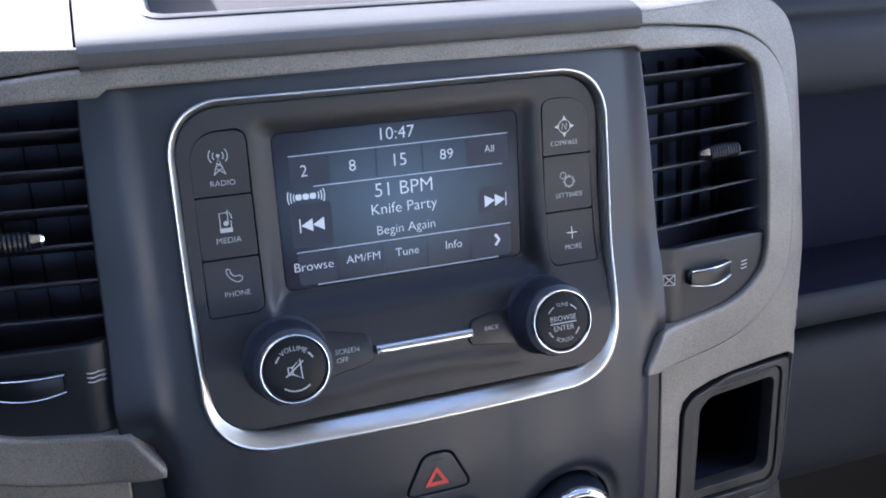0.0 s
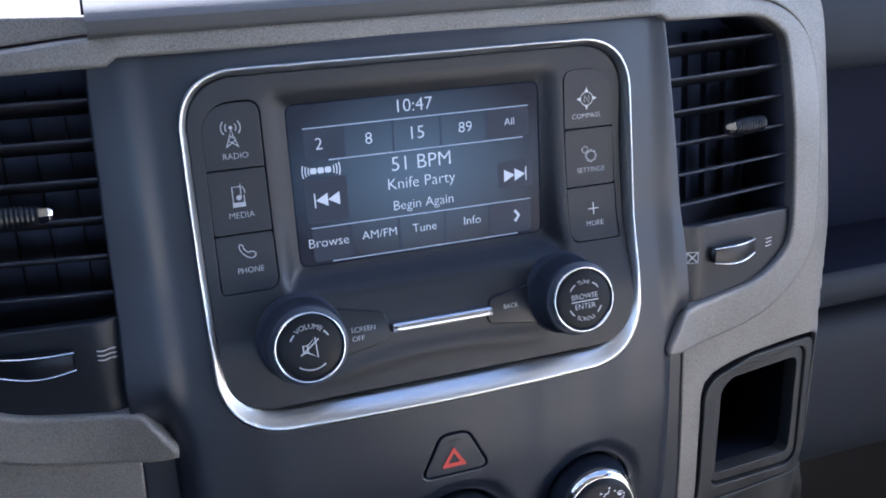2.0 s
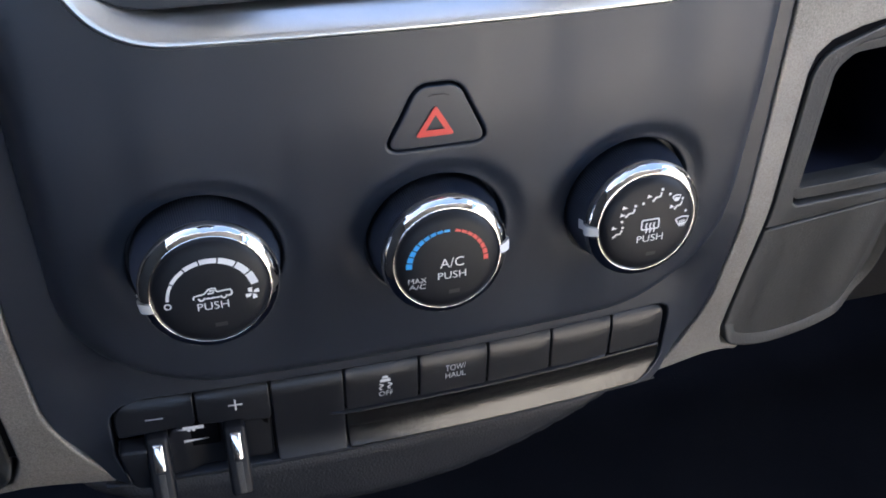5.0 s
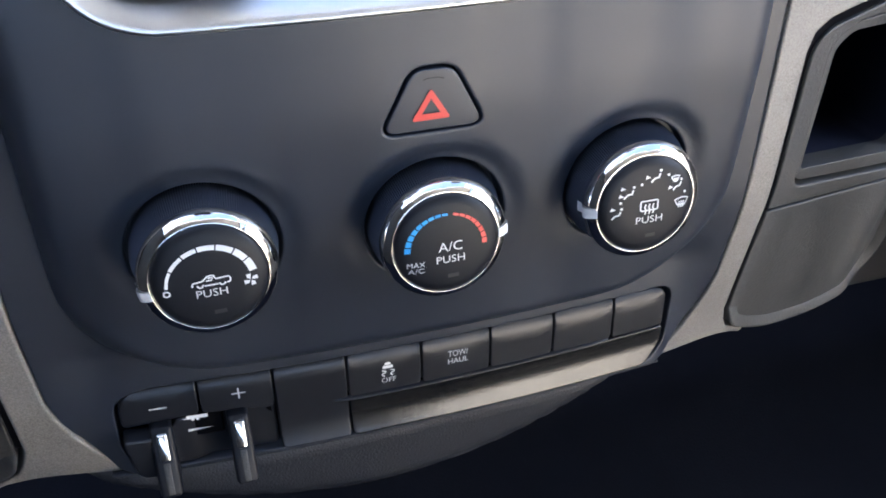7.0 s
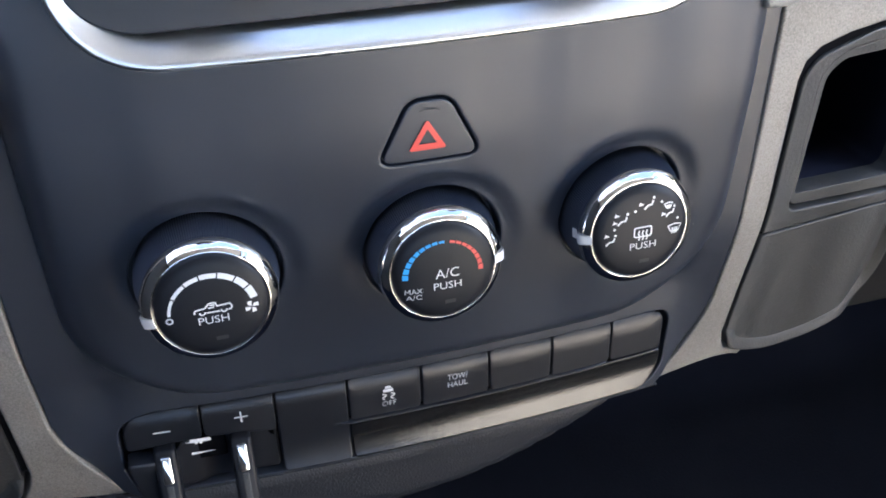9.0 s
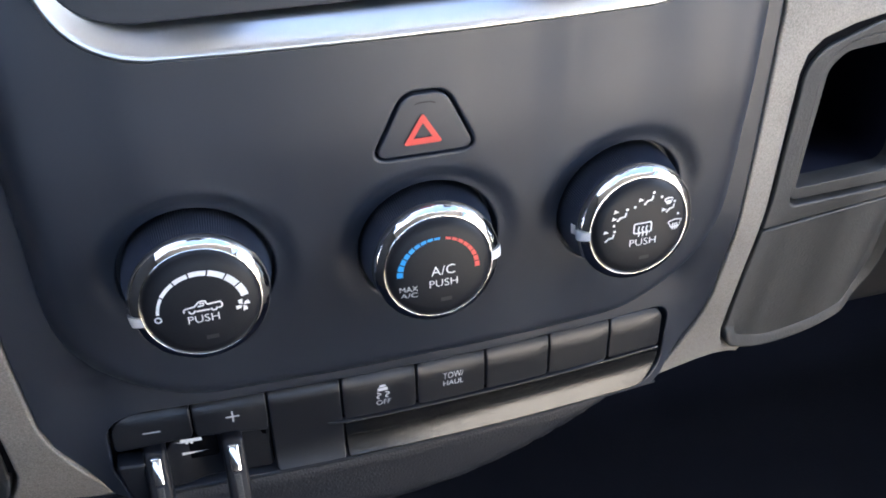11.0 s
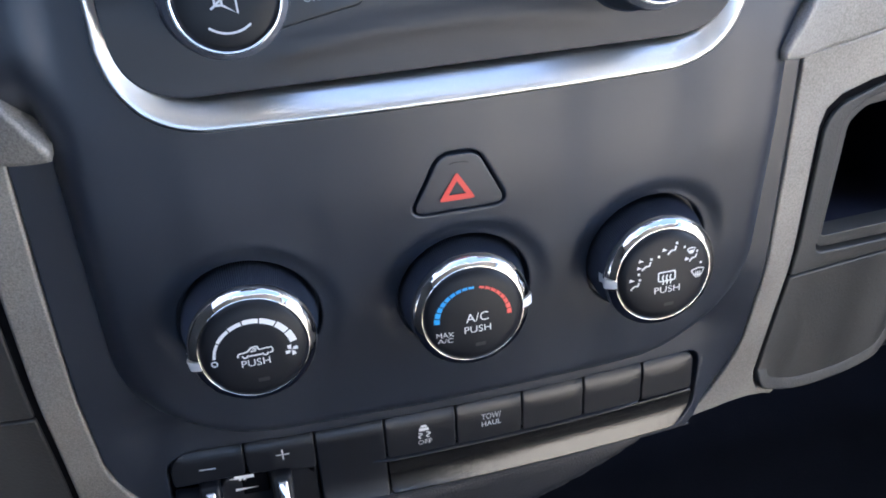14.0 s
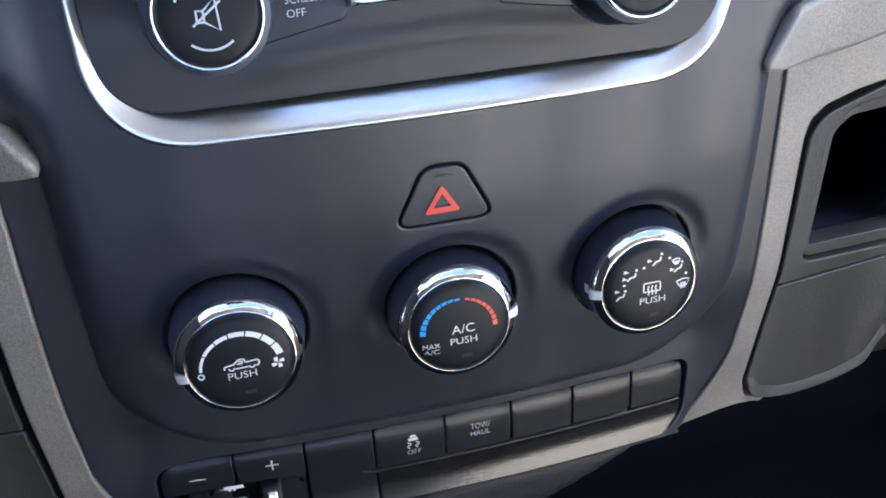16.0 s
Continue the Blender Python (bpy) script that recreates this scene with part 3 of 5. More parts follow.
printed("caption", lettering("MEDIA", -0.790, -0.113, 0.104, kf, bold=-0.012), GREYPRINT, left_keys[1])
# phone key: handset
x, z = -0.787, -0.265
hand = curve([(x - 0.036, z + 0.034), (x - 0.02, z + 0.028), (x - 0.018, z + 0.012), (x + 0.0, z - 0.006), (x + 0.018, z - 0.004), (x + 0.036, z - 0.012), (x + 0.034, z - 0.028),
              (x + 0.012, z - 0.036), (x - 0.018, z - 0.018), (x - 0.038, z + 0.012)], 4, True)
printed("icon", shrink(x, z, strokes([hand + hand[:1]], PW * 0.9, kf)), GREYPRINT, left_keys[2])
printed("caption", lettering("PHONE", -0.783, -0.345, 0.108, kf, bold=-0.012), GREYPRINT, left_keys[2])
# compass key
x, z = 0.807, 0.212
rose = [arc(x, z, 0.036, 0, 360, 24), [(x - 0.014, z - 0.017), (x - 0.014, z + 0.019), (x + 0.014, z - 0.019), (x + 0.014, z + 0.017)]]
points = [[(x + 0.036 * math.cos(a) - 0.012 * math.sin(a), z + 0.036 * math.sin(a) + 0.012 * math.cos(a)), (x + 0.062 * math.cos(a), z + 0.062 * math.sin(a)),
           (x + 0.036 * math.cos(a) + 0.012 * math.sin(a), z + 0.036 * math.sin(a) - 0.012 * math.cos(a))] for a in (0, math.pi / 2, math.pi, -math.pi / 2)]
printed("icon", shrink(x, z, join(strokes(rose, PW * 0.9, kf), patch(points, kf))), PRINT, right_keys[0])
printed("caption", lettering("COMPASS", 0.804, 0.135, 0.142, kf, bold=-0.012), PRINT, right_keys[0])
# settings key: two gears
x, z = 0.815, -0.045


def gear(cx, cz, r, teeth):
    lp = []
    for i in range(teeth):
        a = 360 / teeth * i
        lp += [(cx + k * math.cos(radians(a + d)), cz + k * math.sin(radians(a + d))) for d, k in ((-11, r), (-8, r * 1.28), (8, r * 1.28), (11, r))]
    return lp + lp[:1]


printed("icon", shrink(x, z, join(strokes([gear(x + 0.012, z - 0.01, 0.026, 8)], PW, kf), strokes([gear(x - 0.024, z + 0.026, 0.016, 8)], PW * 0.5, kf))), PRINT, right_keys[1])
printed("caption", lettering("SETTINGS", 0.822, -0.117, 0.142, kf, bold=-0.012), PRINT, right_keys[1])
x, z = 0.823, -0.30
printed("icon", shrink(x, z, strokes([[(x - 0.032, z), (x + 0.032, z)], [(x, z - 0.034), (x, z + 0.034)]], PW * 1.2, kf, 0.005)), PRINT, right_keys[2])
printed("caption", lettering("MORE", 0.826, -0.368, 0.088, kf, bold=-0.012), PRINT, right_keys[2])

# touchscreen
screen = part("touchscreen", plate(SCREEN, flat(0.034), 0.03, 0.004, 0.08), DISPLAY, radio, "lit blue touchscreen with station list")
sf = flat(0.0335)
for text, x, z, w in (("10:47", -0.002, 0.262, 0.158), ("2", -0.436, 0.138, 0.030), ("8", -0.218, 0.138, 0.030), ("15", 0.003, 0.140, 0.058), ("89", 0.225, 0.140, 0.062), ("All", 0.436, 0.142, 0.048),
                      ("51 BPM", 0.012, 0.012, 0.272), ("Knife Party", 0.010, -0.083, 0.312), ("Begin Again", 0.012, -0.180, 0.278),
                      ("Browse", -0.430, -0.292, 0.176), ("AM/FM", -0.202, -0.288, 0.158), ("Tune", 0.008, -0.288, 0.112), ("Info", 0.238, -0.288, 0.080)):
    printed("lettering", lettering(text, x, z, w, sf, 0.003, bold=-0.010), TEXT, screen)
printed("arrow", strokes([[(0.448, -0.272), (0.468, -0.298), (0.448, -0.325)]], 0.013, sf, 0.003), TEXT, screen)
for z, x0, x1 in ((0.206, -0.50, 0.53), (0.065, -0.40, 0.50), (-0.225, -0.50, 0.53), (-0.382, -0.42, 0.46)):
    printed("rule", strokes([[(x0, z), (x1, z)]], 0.0045, sf, 0.002), LINE, screen)
DARK = glow("dim_tab", (0.02, 0.026, 0.045), 0.18)
TAB = glow("shaded_tab", (0.024, 0.030, 0.044), 0.18)
for name, x0, x1, z0, z1 in (("tab", -0.50, -0.331, 0.070, 0.202), ("tab", 0.331, 0.53, 0.070, 0.202), ("tab", -0.50, -0.331, -0.378, -0.229), ("tab", 0.331, 0.53, -0.378, -0.229), ("skip_key", -0.515, -0.330, -0.205, -0.005), ("skip_key", 0.375, 0.545, -0.165, -0.040)):
    printed(name, patch([rect(x0, x1, z0, z1, 0.02)], sf, 0.001), TAB, screen)
for z0, z1 in ((0.069, 0.202), (-0.378, -0.229)):
    for x in (-0.327, -0.109, 0.109, 0.327):
        printed("tab_divider", strokes([[(x, z0), (x, z1)]], 0.006, sf, 0.002), DARK, screen)
printed("skip_back", patch([[(-0.47, -0.105), (-0.418, -0.076), (-0.418, -0.134)], [(-0.418, -0.105), (-0.366, -0.076), (-0.366, -0.134)], rect(-0.477, -0.472, -0.137, -0.073)], sf, 0.003), TEXT, screen)
printed("skip_on", patch([[(0.402, -0.134), (0.402, -0.076), (0.454, -0.105)], [(0.454, -0.134), (0.454, -0.076), (0.506, -0.105)], rect(0.508, 0.513, -0.137, -0.073)], sf, 0.003), TEXT, screen)
waves = [arc(-0.436, 0.024, r, a - d, a + d, 6) for r, d in ((0.056, 17), (0.069, 19), (0.082, 20)) for a in (0, 180)]
printed("service_mark", join(strokes(waves, 0.005, sf, 0.003), patch([rect(-0.484 + d, -0.456 + d, 0.011, 0.037, 0.008) for d in (0, 0.032, 0.064)], sf, 0.003)), TEXT, screen)

# keys beside the knobs and the bright bar between them
lowf = lambda x, z: radio_face(x, z)
sk = part("key", plate(rpoly([(-0.50, -0.775, 0.016), (-0.245, -0.728, 0.025), (-0.222, -0.70, 0.03), (-0.248, -0.60, 0.03), (-0.50, -0.545, 0.016)]), lowf, 0.03, 0.006, 0.05, lift=0.012), KEY, radio)
printed("caption", join(lettering("SCREEN", -0.352, -0.652, 0.108, lowf, 0.016, bold=-0.010), lettering("OFF", -0.377, -0.690, 0.054, lowf, 0.016, bold=-0.010)), GREYPRINT, sk)
bk = part("key", plate(rpoly([(0.50, -0.775, 0.016), (0.50, -0.575, 0.016), (0.245, -0.62, 0.03), (0.218, -0.70, 0.03), (0.235, -0.735, 0.02)]), lowf, 0.03, 0.006, 0.05, lift=0.012), KEY, radio)
printed("caption", lettering("BACK", 0.340, -0.665, 0.072, lowf, 0.016), PRINT, bk)
part("chrome_bar", plate(rect(-0.226, 0.246, -0.688, -0.650, 0.006), lambda x, z: -0.165 + 0.35 * (z + 0.669), 0.05, 0.012, 0.05), CHROME, radio, "bright chrome bar")


def radio_knob(x, z):
    """A ribbed collar, a chrome ring and a cap, the front looking a little up."""
    k, c = dict(tilt=9.0, pivot=-0.335), (x, z)
    collar = part("knob", lathe([(0.19, -0.09), (0.19, -0.12), (0.18, -0.15), (0.172, -0.27), (0.164, -0.30), (0.14, -0.31)], *c, 240, ribs=(2, 3), **k), RUBBER, radio, "ribbed black knob with a chrome ring", smooth=False)
    part("ring", lathe([(0.150, -0.29), (0.1490, -0.325), (0.1470, -0.334), (0.1425, -0.3375), (0.1375, -0.3345), (0.1362, -0.318)], *c, 72, **k), CHROME, collar)
    cap = part("cap", lathe([(0.1365, -0.31), (0.136, -0.327), (0.122, -0.332), (0.06, -0.336), (0.001, -0.337)], *c, 64, **k), CAP, collar)
    s = math.sin(radians(9))
    return cap, lambda px, pz: -0.337 + (pz - z) * s


cap, cf = radio_knob(-0.62, -0.617)
x, z = -0.62, -0.617
spk = [[(x - 0.03, z - 0.016), (x - 0.03, z + 0.014), (x - 0.012, z + 0.012), (x + 0.022, z + 0.042), (x + 0.026, z - 0.04), (x - 0.012, z - 0.016), (x - 0.03, z - 0.016)], [(x - 0.012, z + 0.012), (x - 0.012, z - 0.016)],
       [(x - 0.042, z - 0.024), (x + 0.036, z + 0.034)], arc(x, z, 0.088, 232, 308, 12), arc(x, z, 0.088, 133, 152, 4), arc(x, z, 0.088, 28, 47, 4)]
printed("print", join(strokes(spk, 0.006, cf, 0.005), lettering("VOLUME", x, z, 0.118, cf, 0.005, bend=0.09, bold=-0.008)), GREYPRINT, cap)
cap, cf = radio_knob(0.612, -0.622)
x, z = 0.612, -0.622
printed("print", join(lettering("BROWSE", x, z + 0.018, 0.128, cf, 0.005, bold=-0.008), lettering("ENTER", x, z - 0.026, 0.10, cf, 0.005, bold=-0.008), lettering("TUNE", x, z, 0.062, cf, 0.005, bend=0.082, bold=-0.008),
                      lettering("SCROLL", x, z, 0.09, cf, 0.005, bend=-0.083, bold=-0.008),
                      strokes([[(x - 0.066, z - 0.004), (x + 0.066, z - 0.004)], arc(x, z, 0.084, 120, 145, 4), arc(x, z, 0.084, 35, 60, 4), arc(x, z, 0.084, 205, 228, 4), arc(x, z, 0.084, 312, 335, 4)], 0.005, cf, 0.005)), GREYPRINT, cap)


def frame_patch(outer, inner, surf, lift=0.005):
    """A printed triangle with an open middle."""
    n = len(outer) // 3
    order = sorted(range(3), key=lambda k: math.dist(inner[k], outer[n // 2]))
    first = order[0] if area(inner) > 0 else 0
    verts = [(x, surf(x, z) - lift, z) for x, z in outer] + [(x, surf(x, z) - lift, z) for x, z in inner]
    faces, m = [], len(outer)
    for i in range(m):
        a, b = (first + i // n) % 3, (first + ((i + 1) % m) // n) % 3
        faces.append((i, (i + 1) % m, m + a) if a == b else (i, (i + 1) % m, m + b, m + a))
    return verts, faces


# ---- hazard warning switch ----
hz = thing("hazard_switch", "black three-sided warning switch with a red triangle", "switch", (0.02, -0.17, -1.44))
hzf = lambda x, z: front_depth(z) + 0.05 * (x * x - 0.4) - 0.002
body = part("button", plate(inset(HAZARD, 0.008), hzf, 0.08, 0.004, 0.03), PANEL, hz)
part("well", plate(inset(HAZARD, -0.01), lambda x, z: front_depth(z) + 0.05, 0.05, 0.005, 0.08), GAP, hz)
tri = lambda k, cx=0.009, cz=-1.340: [(cx - 0.062 * k, cz - 0.040 * k), (cx + 0.062 * k, cz - 0.040 * k), (cx, cz + 0.062 * k)]
printed("warning_triangle", frame_patch(rpoly([(*p, 0.006) for p in tri(1.0)], 3), tri(0.47), hzf), RED, body)
# Thin dark stroke gives the shade of a finger dimple left flat.
printed("dimple_shade", strokes([[(-0.014, -1.250), (0.0, -1.246), (0.034, -1.246), (0.050, -1.252)]], 0.003, hzf, 0.003), CAP, body)


# ---- climate knobs ----
def pressed(cz, geo, k=0.95):
    """Print made a little flatter than it is wide."""
    return [(px, py, cz + (pz - cz) * k) for px, py, pz in geo[0]], geo[1]


def climate_knob(x, z, pointer, label):
    ob = thing("climate_knob", label, "rotary knob", (x, -0.12, z - 0.26), "climate knobs in a row")
    slant = KNOB_SLANT[[kx for kx, _ in KNOBS].index(x)]
    k, s = dict(tilt=KNOB_TILT, pivot=-0.32, slant=slant, drop=KNOB_DROP), math.sin(radians(KNOB_TILT))
    part("collar", lathe([(0.229, -0.05), (0.228, -0.11), (0.223, -0.14), (0.205, -0.234), (0.199, -0.244), (0.17, -0.25)], x, z, 360, ribs=(1, 2, 3), **k), RUBBER, ob, smooth=False)
    part("well", lathe([(0.275, 0.02), (0.275, -0.03), (0.25, -0.045), (0.232, -0.04)], x, z, 72, **k), PANEL, ob)
    part("ring", lathe([(0.197, -0.238), (0.2045, -0.252), (0.2078, -0.263), (0.2085, -0.272), (0.2065, -0.2815), (0.2015, -0.2905), (0.1945, -0.2985), (0.1865, -0.3055), (0.1785, -0.3105), (0.1745, -0.3122), (0.1730, -0.3116), (0.1722, -0.308)], x, z, 144, **k), WAVY, ob, "bright chrome ring")
    cap = part("cap", lathe([(0.1725, -0.30), (0.1718, -0.3095), (0.162, -0.3182), (0.138, -0.3255), (0.08, -0.330), (0.001, -0.331)], x, z, 72, **k), CAP, ob)
    a, pts, fcs = radians(pointer), [], []
    for r, y in ((0.213, -0.215), (0.204, -0.240), (0.207, -0.252), (0.2105, -0.266), (0.2112, -0.276), (0.208, -0.288), (0.197, -0.300), (0.183, -0.3105), (0.171, -0.3165)):
        for d in (-0.084, -0.042, 0, 0.042, 0.084):
            pz = (r + 0.003) * math.sin(a + d)
            pts.append((x + (r + 0.003) * math.cos(a + d) + slant * (y + 0.32), y + pz * s, z + pz - (y + 0.32) * (s - KNOB_DROP)))
    for i in range(8):
        fcs += [(i * 5 + q, i * 5 + q + 1, (i + 1) * 5 + q + 1, (i + 1) * 5 + q) for q in range(4)]
    part("pointer", (pts, fcs), PRINT, ob, "white pointer mark")

    def dome(px, pz):
        return float(np.interp(math.hypot(px - x, pz - z), (0, 0.08, 0.138, 0.162, 0.1718), (-0.331, -0.330, -0.3255, -0.3182, -0.3095))) + (pz - z) * s

    printed("lamp", strokes([[(x - 0.002, z - 0.106), (x + 0.034, z - 0.106)]], 0.014, dome, 0.004), DIMPRINT, cap)
    return cap, dome


x, z = KNOBS[0]
cap, cf = climate_knob(x, z, 190, "black fan knob with chrome ring and white scale")
seg = []
for i, (a0, a1) in enumerate(((176, 150), (148, 124), (122, 102), (100, 78), (76, 54), (52, 33), (31, 12))):
    w0, w1 = 0.005 + 0.0016 * i, 0.0066 + 0.0016 * i
    seg.append(arc(x, z - 0.015, 0.124 + w1, a0, a1, 6) + arc(x, z - 0.015, 0.124 - w1 * 0.4, a1, a0, 6))
truck = [curve([(x - 0.052, z - 0.012), (x - 0.05, z + 0.0), (x - 0.022, z + 0.004), (x - 0.008, z + 0.018), (x + 0.012, z + 0.018), (x + 0.016, z + 0.006), (x + 0.054, z + 0.008), (x + 0.056, z - 0.010), (x + 0.046, z - 0.012)], 2),
         arc(x - 0.03, z - 0.010, 0.008, 170, 370, 12), arc(x + 0.034, z - 0.010, 0.008, 170, 370, 12), [(x - 0.018, z - 0.013), (x + 0.022, z - 0.013)], [(x - 0.006, z + 0.012), (x + 0.008, z + 0.012), (x + 0.004, z + 0.004), (x - 0.012, z + 0.003)]]
fan = [[(x + 0.116 + 0.022 * k * math.cos(radians(a + d)), z - 0.02 + 0.022 * k * math.sin(radians(a + d))) for d, k in ((0, 0.1), (-22, 0.95), (14, 1.05), (38, 0.6))] for a in (20, 110, 200, 290)]
printed("print", pressed(z + 0.02, join(patch(seg, cf), strokes(truck, 0.005, cf), patch(fan, cf), strokes([arc(x - 0.127, z - 0.024, 0.009, 0, 360, 14)], 0.0045, cf), lettering("PUSH", x, z - 0.040, 0.090, cf, high=0.026, bold=-0.004))), PRINT, cap)
x, z = KNOBS[1]
cap, cf = climate_knob(x, z, 2, "black temperature knob with a blue and red scale")
cold = [band(x - 0.004, z - 0.005, 0.116, 0.124 + 0.0014 * (8 - i), 180 - i * 10.6, 171.2 - i * 10.6, 4) for i in range(9)]
warm = [band(x - 0.004, z - 0.005, 0.117, 0.125 + 0.0011 * i, 78 - i * 10.2, 69.4 - i * 10.2, 4) for i in range(8)]
printed("cold_scale", pressed(z, patch(cold, cf)), BLUE, cap)
printed("warm_scale", pressed(z, patch(warm, cf)), RED, cap)
printed("print", pressed(z, join(lettering("A/C", x + 0.008, z + 0.0, 0.078, cf, high=0.034, bold=-0.004), lettering("PUSH", x + 0.008, z - 0.046, 0.092, cf, high=0.026, bold=-0.004), lettering("MAX", x - 0.104, z - 0.052, 0.058, cf, bold=-0.006), lettering("A/C", x - 0.104, z - 0.076, 0.052, cf, high=0.018, bold=-0.008))), PRINT, cap)
x, z = KNOBS[2]
cap, cf = climate_knob(x, z, 182, "black air direction knob with white airflow symbols")


def seated(cx, cz, s=1.0, arrows=()):
    """A printed airflow symbol: a bent bar with a dot, and small arrows."""
    out = [strokes([[(cx - 0.022 * s, cz - 0.022 * s), (cx - 0.006 * s, cz - 0.006 * s), (cx + 0.012 * s, cz - 0.004 * s), (cx + 0.018 * s, cz + 0.014 * s)]], 0.0085 * s, cf), patch([arc(cx + 0.021 * s, cz + 0.026 * s, 0.0066 * s, 0, 330, 8)], cf)]
    for ax, az in arrows:
        out.append(patch([[(cx + ax - 0.008, cz + az - 0.004), (cx + ax + 0.012, cz + az), (cx + ax - 0.004, cz + az + 0.010)]], cf))
    return join(*out)


def screen_mark(cx, cz, s=1.0):
    fanout = [(cx - 0.026 * s, cz + 0.014 * s), (cx, cz + 0.020 * s), (cx + 0.026 * s, cz + 0.014 * s), (cx + 0.014 * s, cz - 0.008 * s), (cx - 0.014 * s, cz - 0.008 * s), (cx - 0.026 * s, cz + 0.014 * s)]
    return strokes([fanout] + [[(cx + d, cz - 0.018 * s), (cx + d, cz + 0.006 * s)] for d in (-0.008 * s, 0, 0.008 * s)], 0.005, cf)


pr = [seated(x - 0.112, z - 0.012, 0.75, [(-0.015, 0.018)]), seated(x - 0.072, z + 0.062, 0.8, [(-0.022, 0.016), (-0.028, -0.01)]), seated(x + 0.022, z + 0.108, 0.8, [(-0.03, 0.0)]), seated(x + 0.102, z + 0.064, 0.72, [(-0.026, -0.006)]),
      screen_mark(x + 0.094, z + 0.088, 0.6), screen_mark(x + 0.122, z - 0.005)]
pr += [patch([arc(x + u, z + w, 0.005, 0, 330, 8) for u, w in ((-0.10, 0.03), (-0.028, 0.088), (0.068, 0.108), (0.132, 0.035))], cf)]
pr += [strokes([rect(x - 0.028, x + 0.034, z - 0.012, z + 0.024, 0.006) + rect(x - 0.028, x + 0.034, z - 0.012, z + 0.024, 0.006)[:1]] + [[(x + d, z - 0.026), (x + d + 0.003, z - 0.012), (x + d - 0.002, z), (x + d + 0.002, z + 0.012)] for d in (-0.011, 0.003, 0.017)], 0.0055, cf)]
pr += [lettering("PUSH", x + 0.006, z - 0.047, 0.095, cf, high=0.026, bold=-0.004)]
printed("print", pressed(z, join(*pr)), PRINT, cap)

# ---- switch row ----
part("key_well", plate(inset(KEYROW, -0.03), lambda x, z: keys_y(x) + 0.06, 0.05, 0.005, 0.12), GAP, stack_thing)


def flare(z):
    return 0.030 * max(0.0, min(1.0, (-2.750 - z) / 0.10)) ** 1.5


def key_plate(corners, lift=0.0, r=0.0045):
    return plate(rpoly(corners), lambda x, z: keys_y(x) - flare(z) + 0.030 * smooth01((z + 2.512) / 0.06) ** 2, 0.09, r, 0.04, lift=lift)


switches = []
for x0, x1, tl, tr, label in ((-0.262, 0.026, 0.02, 0.02, "black stability switch with white skidding car symbol"), (0.036, 0.314, 0.02, 0.02, "black towing mode switch with white words"), (0.324, 0.592, 0.02, 0.02, "blank black switch cover"),
                              (0.602, 0.868, 0.02, 0.02, "blank black switch cover"), (0.878, 1.122, 0.02, 0.06, "blank black switch cover with a rounded corner")):
    sw = thing("dash_switch", label, "switch", ((x0 + x1) / 2, 0.1, -2.66), "switches in the lower row")
    switches.append((sw, part("button", key_plate([(x0 - 0.002, -2.668, 0.02), (x1 + 0.002, -2.668, 0.02), (x1 + 0.002, -2.463, tr), (x0 - 0.002, -2.463, tl)]), KEY, sw)))
ky = lambda x, z: keys_y(x)
x, z = -0.106, -2.548
car = [[(x - 0.020, z - 0.004), (x - 0.020, z + 0.011), (x + 0.020, z + 0.011), (x + 0.020, z - 0.004)], rpoly([(x - 0.014, z + 0.014, 0), (x + 0.014, z + 0.014, 0), (x + 0.010, z + 0.026, 0.003), (x - 0.010, z + 0.026, 0.003)])]
skid = [curve([(x - 0.012 + d, z - 0.012), (x + 0.004 + d, z - 0.02), (x - 0.012 + d, z - 0.032), (x - 0.002 + d, z - 0.042)], 3) for d in (-0.012, 0.022)]
printed("print", join(patch(car, ky), strokes(skid, 0.0055, ky), lettering("OFF", -0.104, -2.610, 0.058, ky, high=0.023, bold=-0.008)), PRINT, switches[0][1])
printed("print", join(lettering("TOW/", 0.182, -2.545, 0.084, ky, high=0.03), lettering("HAUL", 0.182, -2.583, 0.084, ky, high=0.026, bold=0.006)), GREYPRINT, switches[1][1])
printed("lamp", strokes([[(0.082, -2.537), (0.114, -2.537)], [(0.085, -2.552), (0.112, -2.552)]], 0.006, ky), DIMPRINT, switches[1][1])
blank = thing("switch_blank", "tall blank black cover plate in the switch row", "cover plate", (-0.4, 0.1, -2.86))
part("plate", key_plate([(-0.545, -2.847, 0.02), (-0.27, -2.847, 0.02), (-0.27, -2.463, 0.02), (-0.545, -2.463, 0.02)]), KEY, blank)
strip = thing("storage_strip", "long black cover strip with a finger ridge under the switches", "cover strip", (0.4, 0.1, -2.86))
part("strip", plate(rpoly([(-0.264, -2.847, 0.02), (1.05, -2.847, 0.09), (1.13, -2.76, 0.07), (1.13, -2.674, 0.014), (-0.264, -2.674, 0.014)]), lambda x, z: keys_y(x) - flare(z) - 0.003 * smooth01((z + 2.70) / 0.03), 0.10, 0.006, 0.014), POLISHED, strip)
ridge_pts = [(-0.33 + 1.19 * i / 24, keys_y(-0.33 + 1.19 * i / 24)) for i in range(25)]
rv, rf = [], []
for x, y in ridge_pts:
    e = smooth01((x + 0.34) / 0.08) * smooth01((0.87 - x) / 0.08)
    rv += [(x, y + 0.01, -2.662), (x, y - 0.012 * e, -2.6645), (x, y - 0.016 * e, -2.669), (x, y - 0.012 * e, -2.6735), (x, y + 0.01, -2.676)]
for i in range(24):
    rf += [(i * 5 + k, i * 5 + k + 1, (i + 1) * 5 + k + 1, (i + 1) * 5 + k) for k in range(4)]
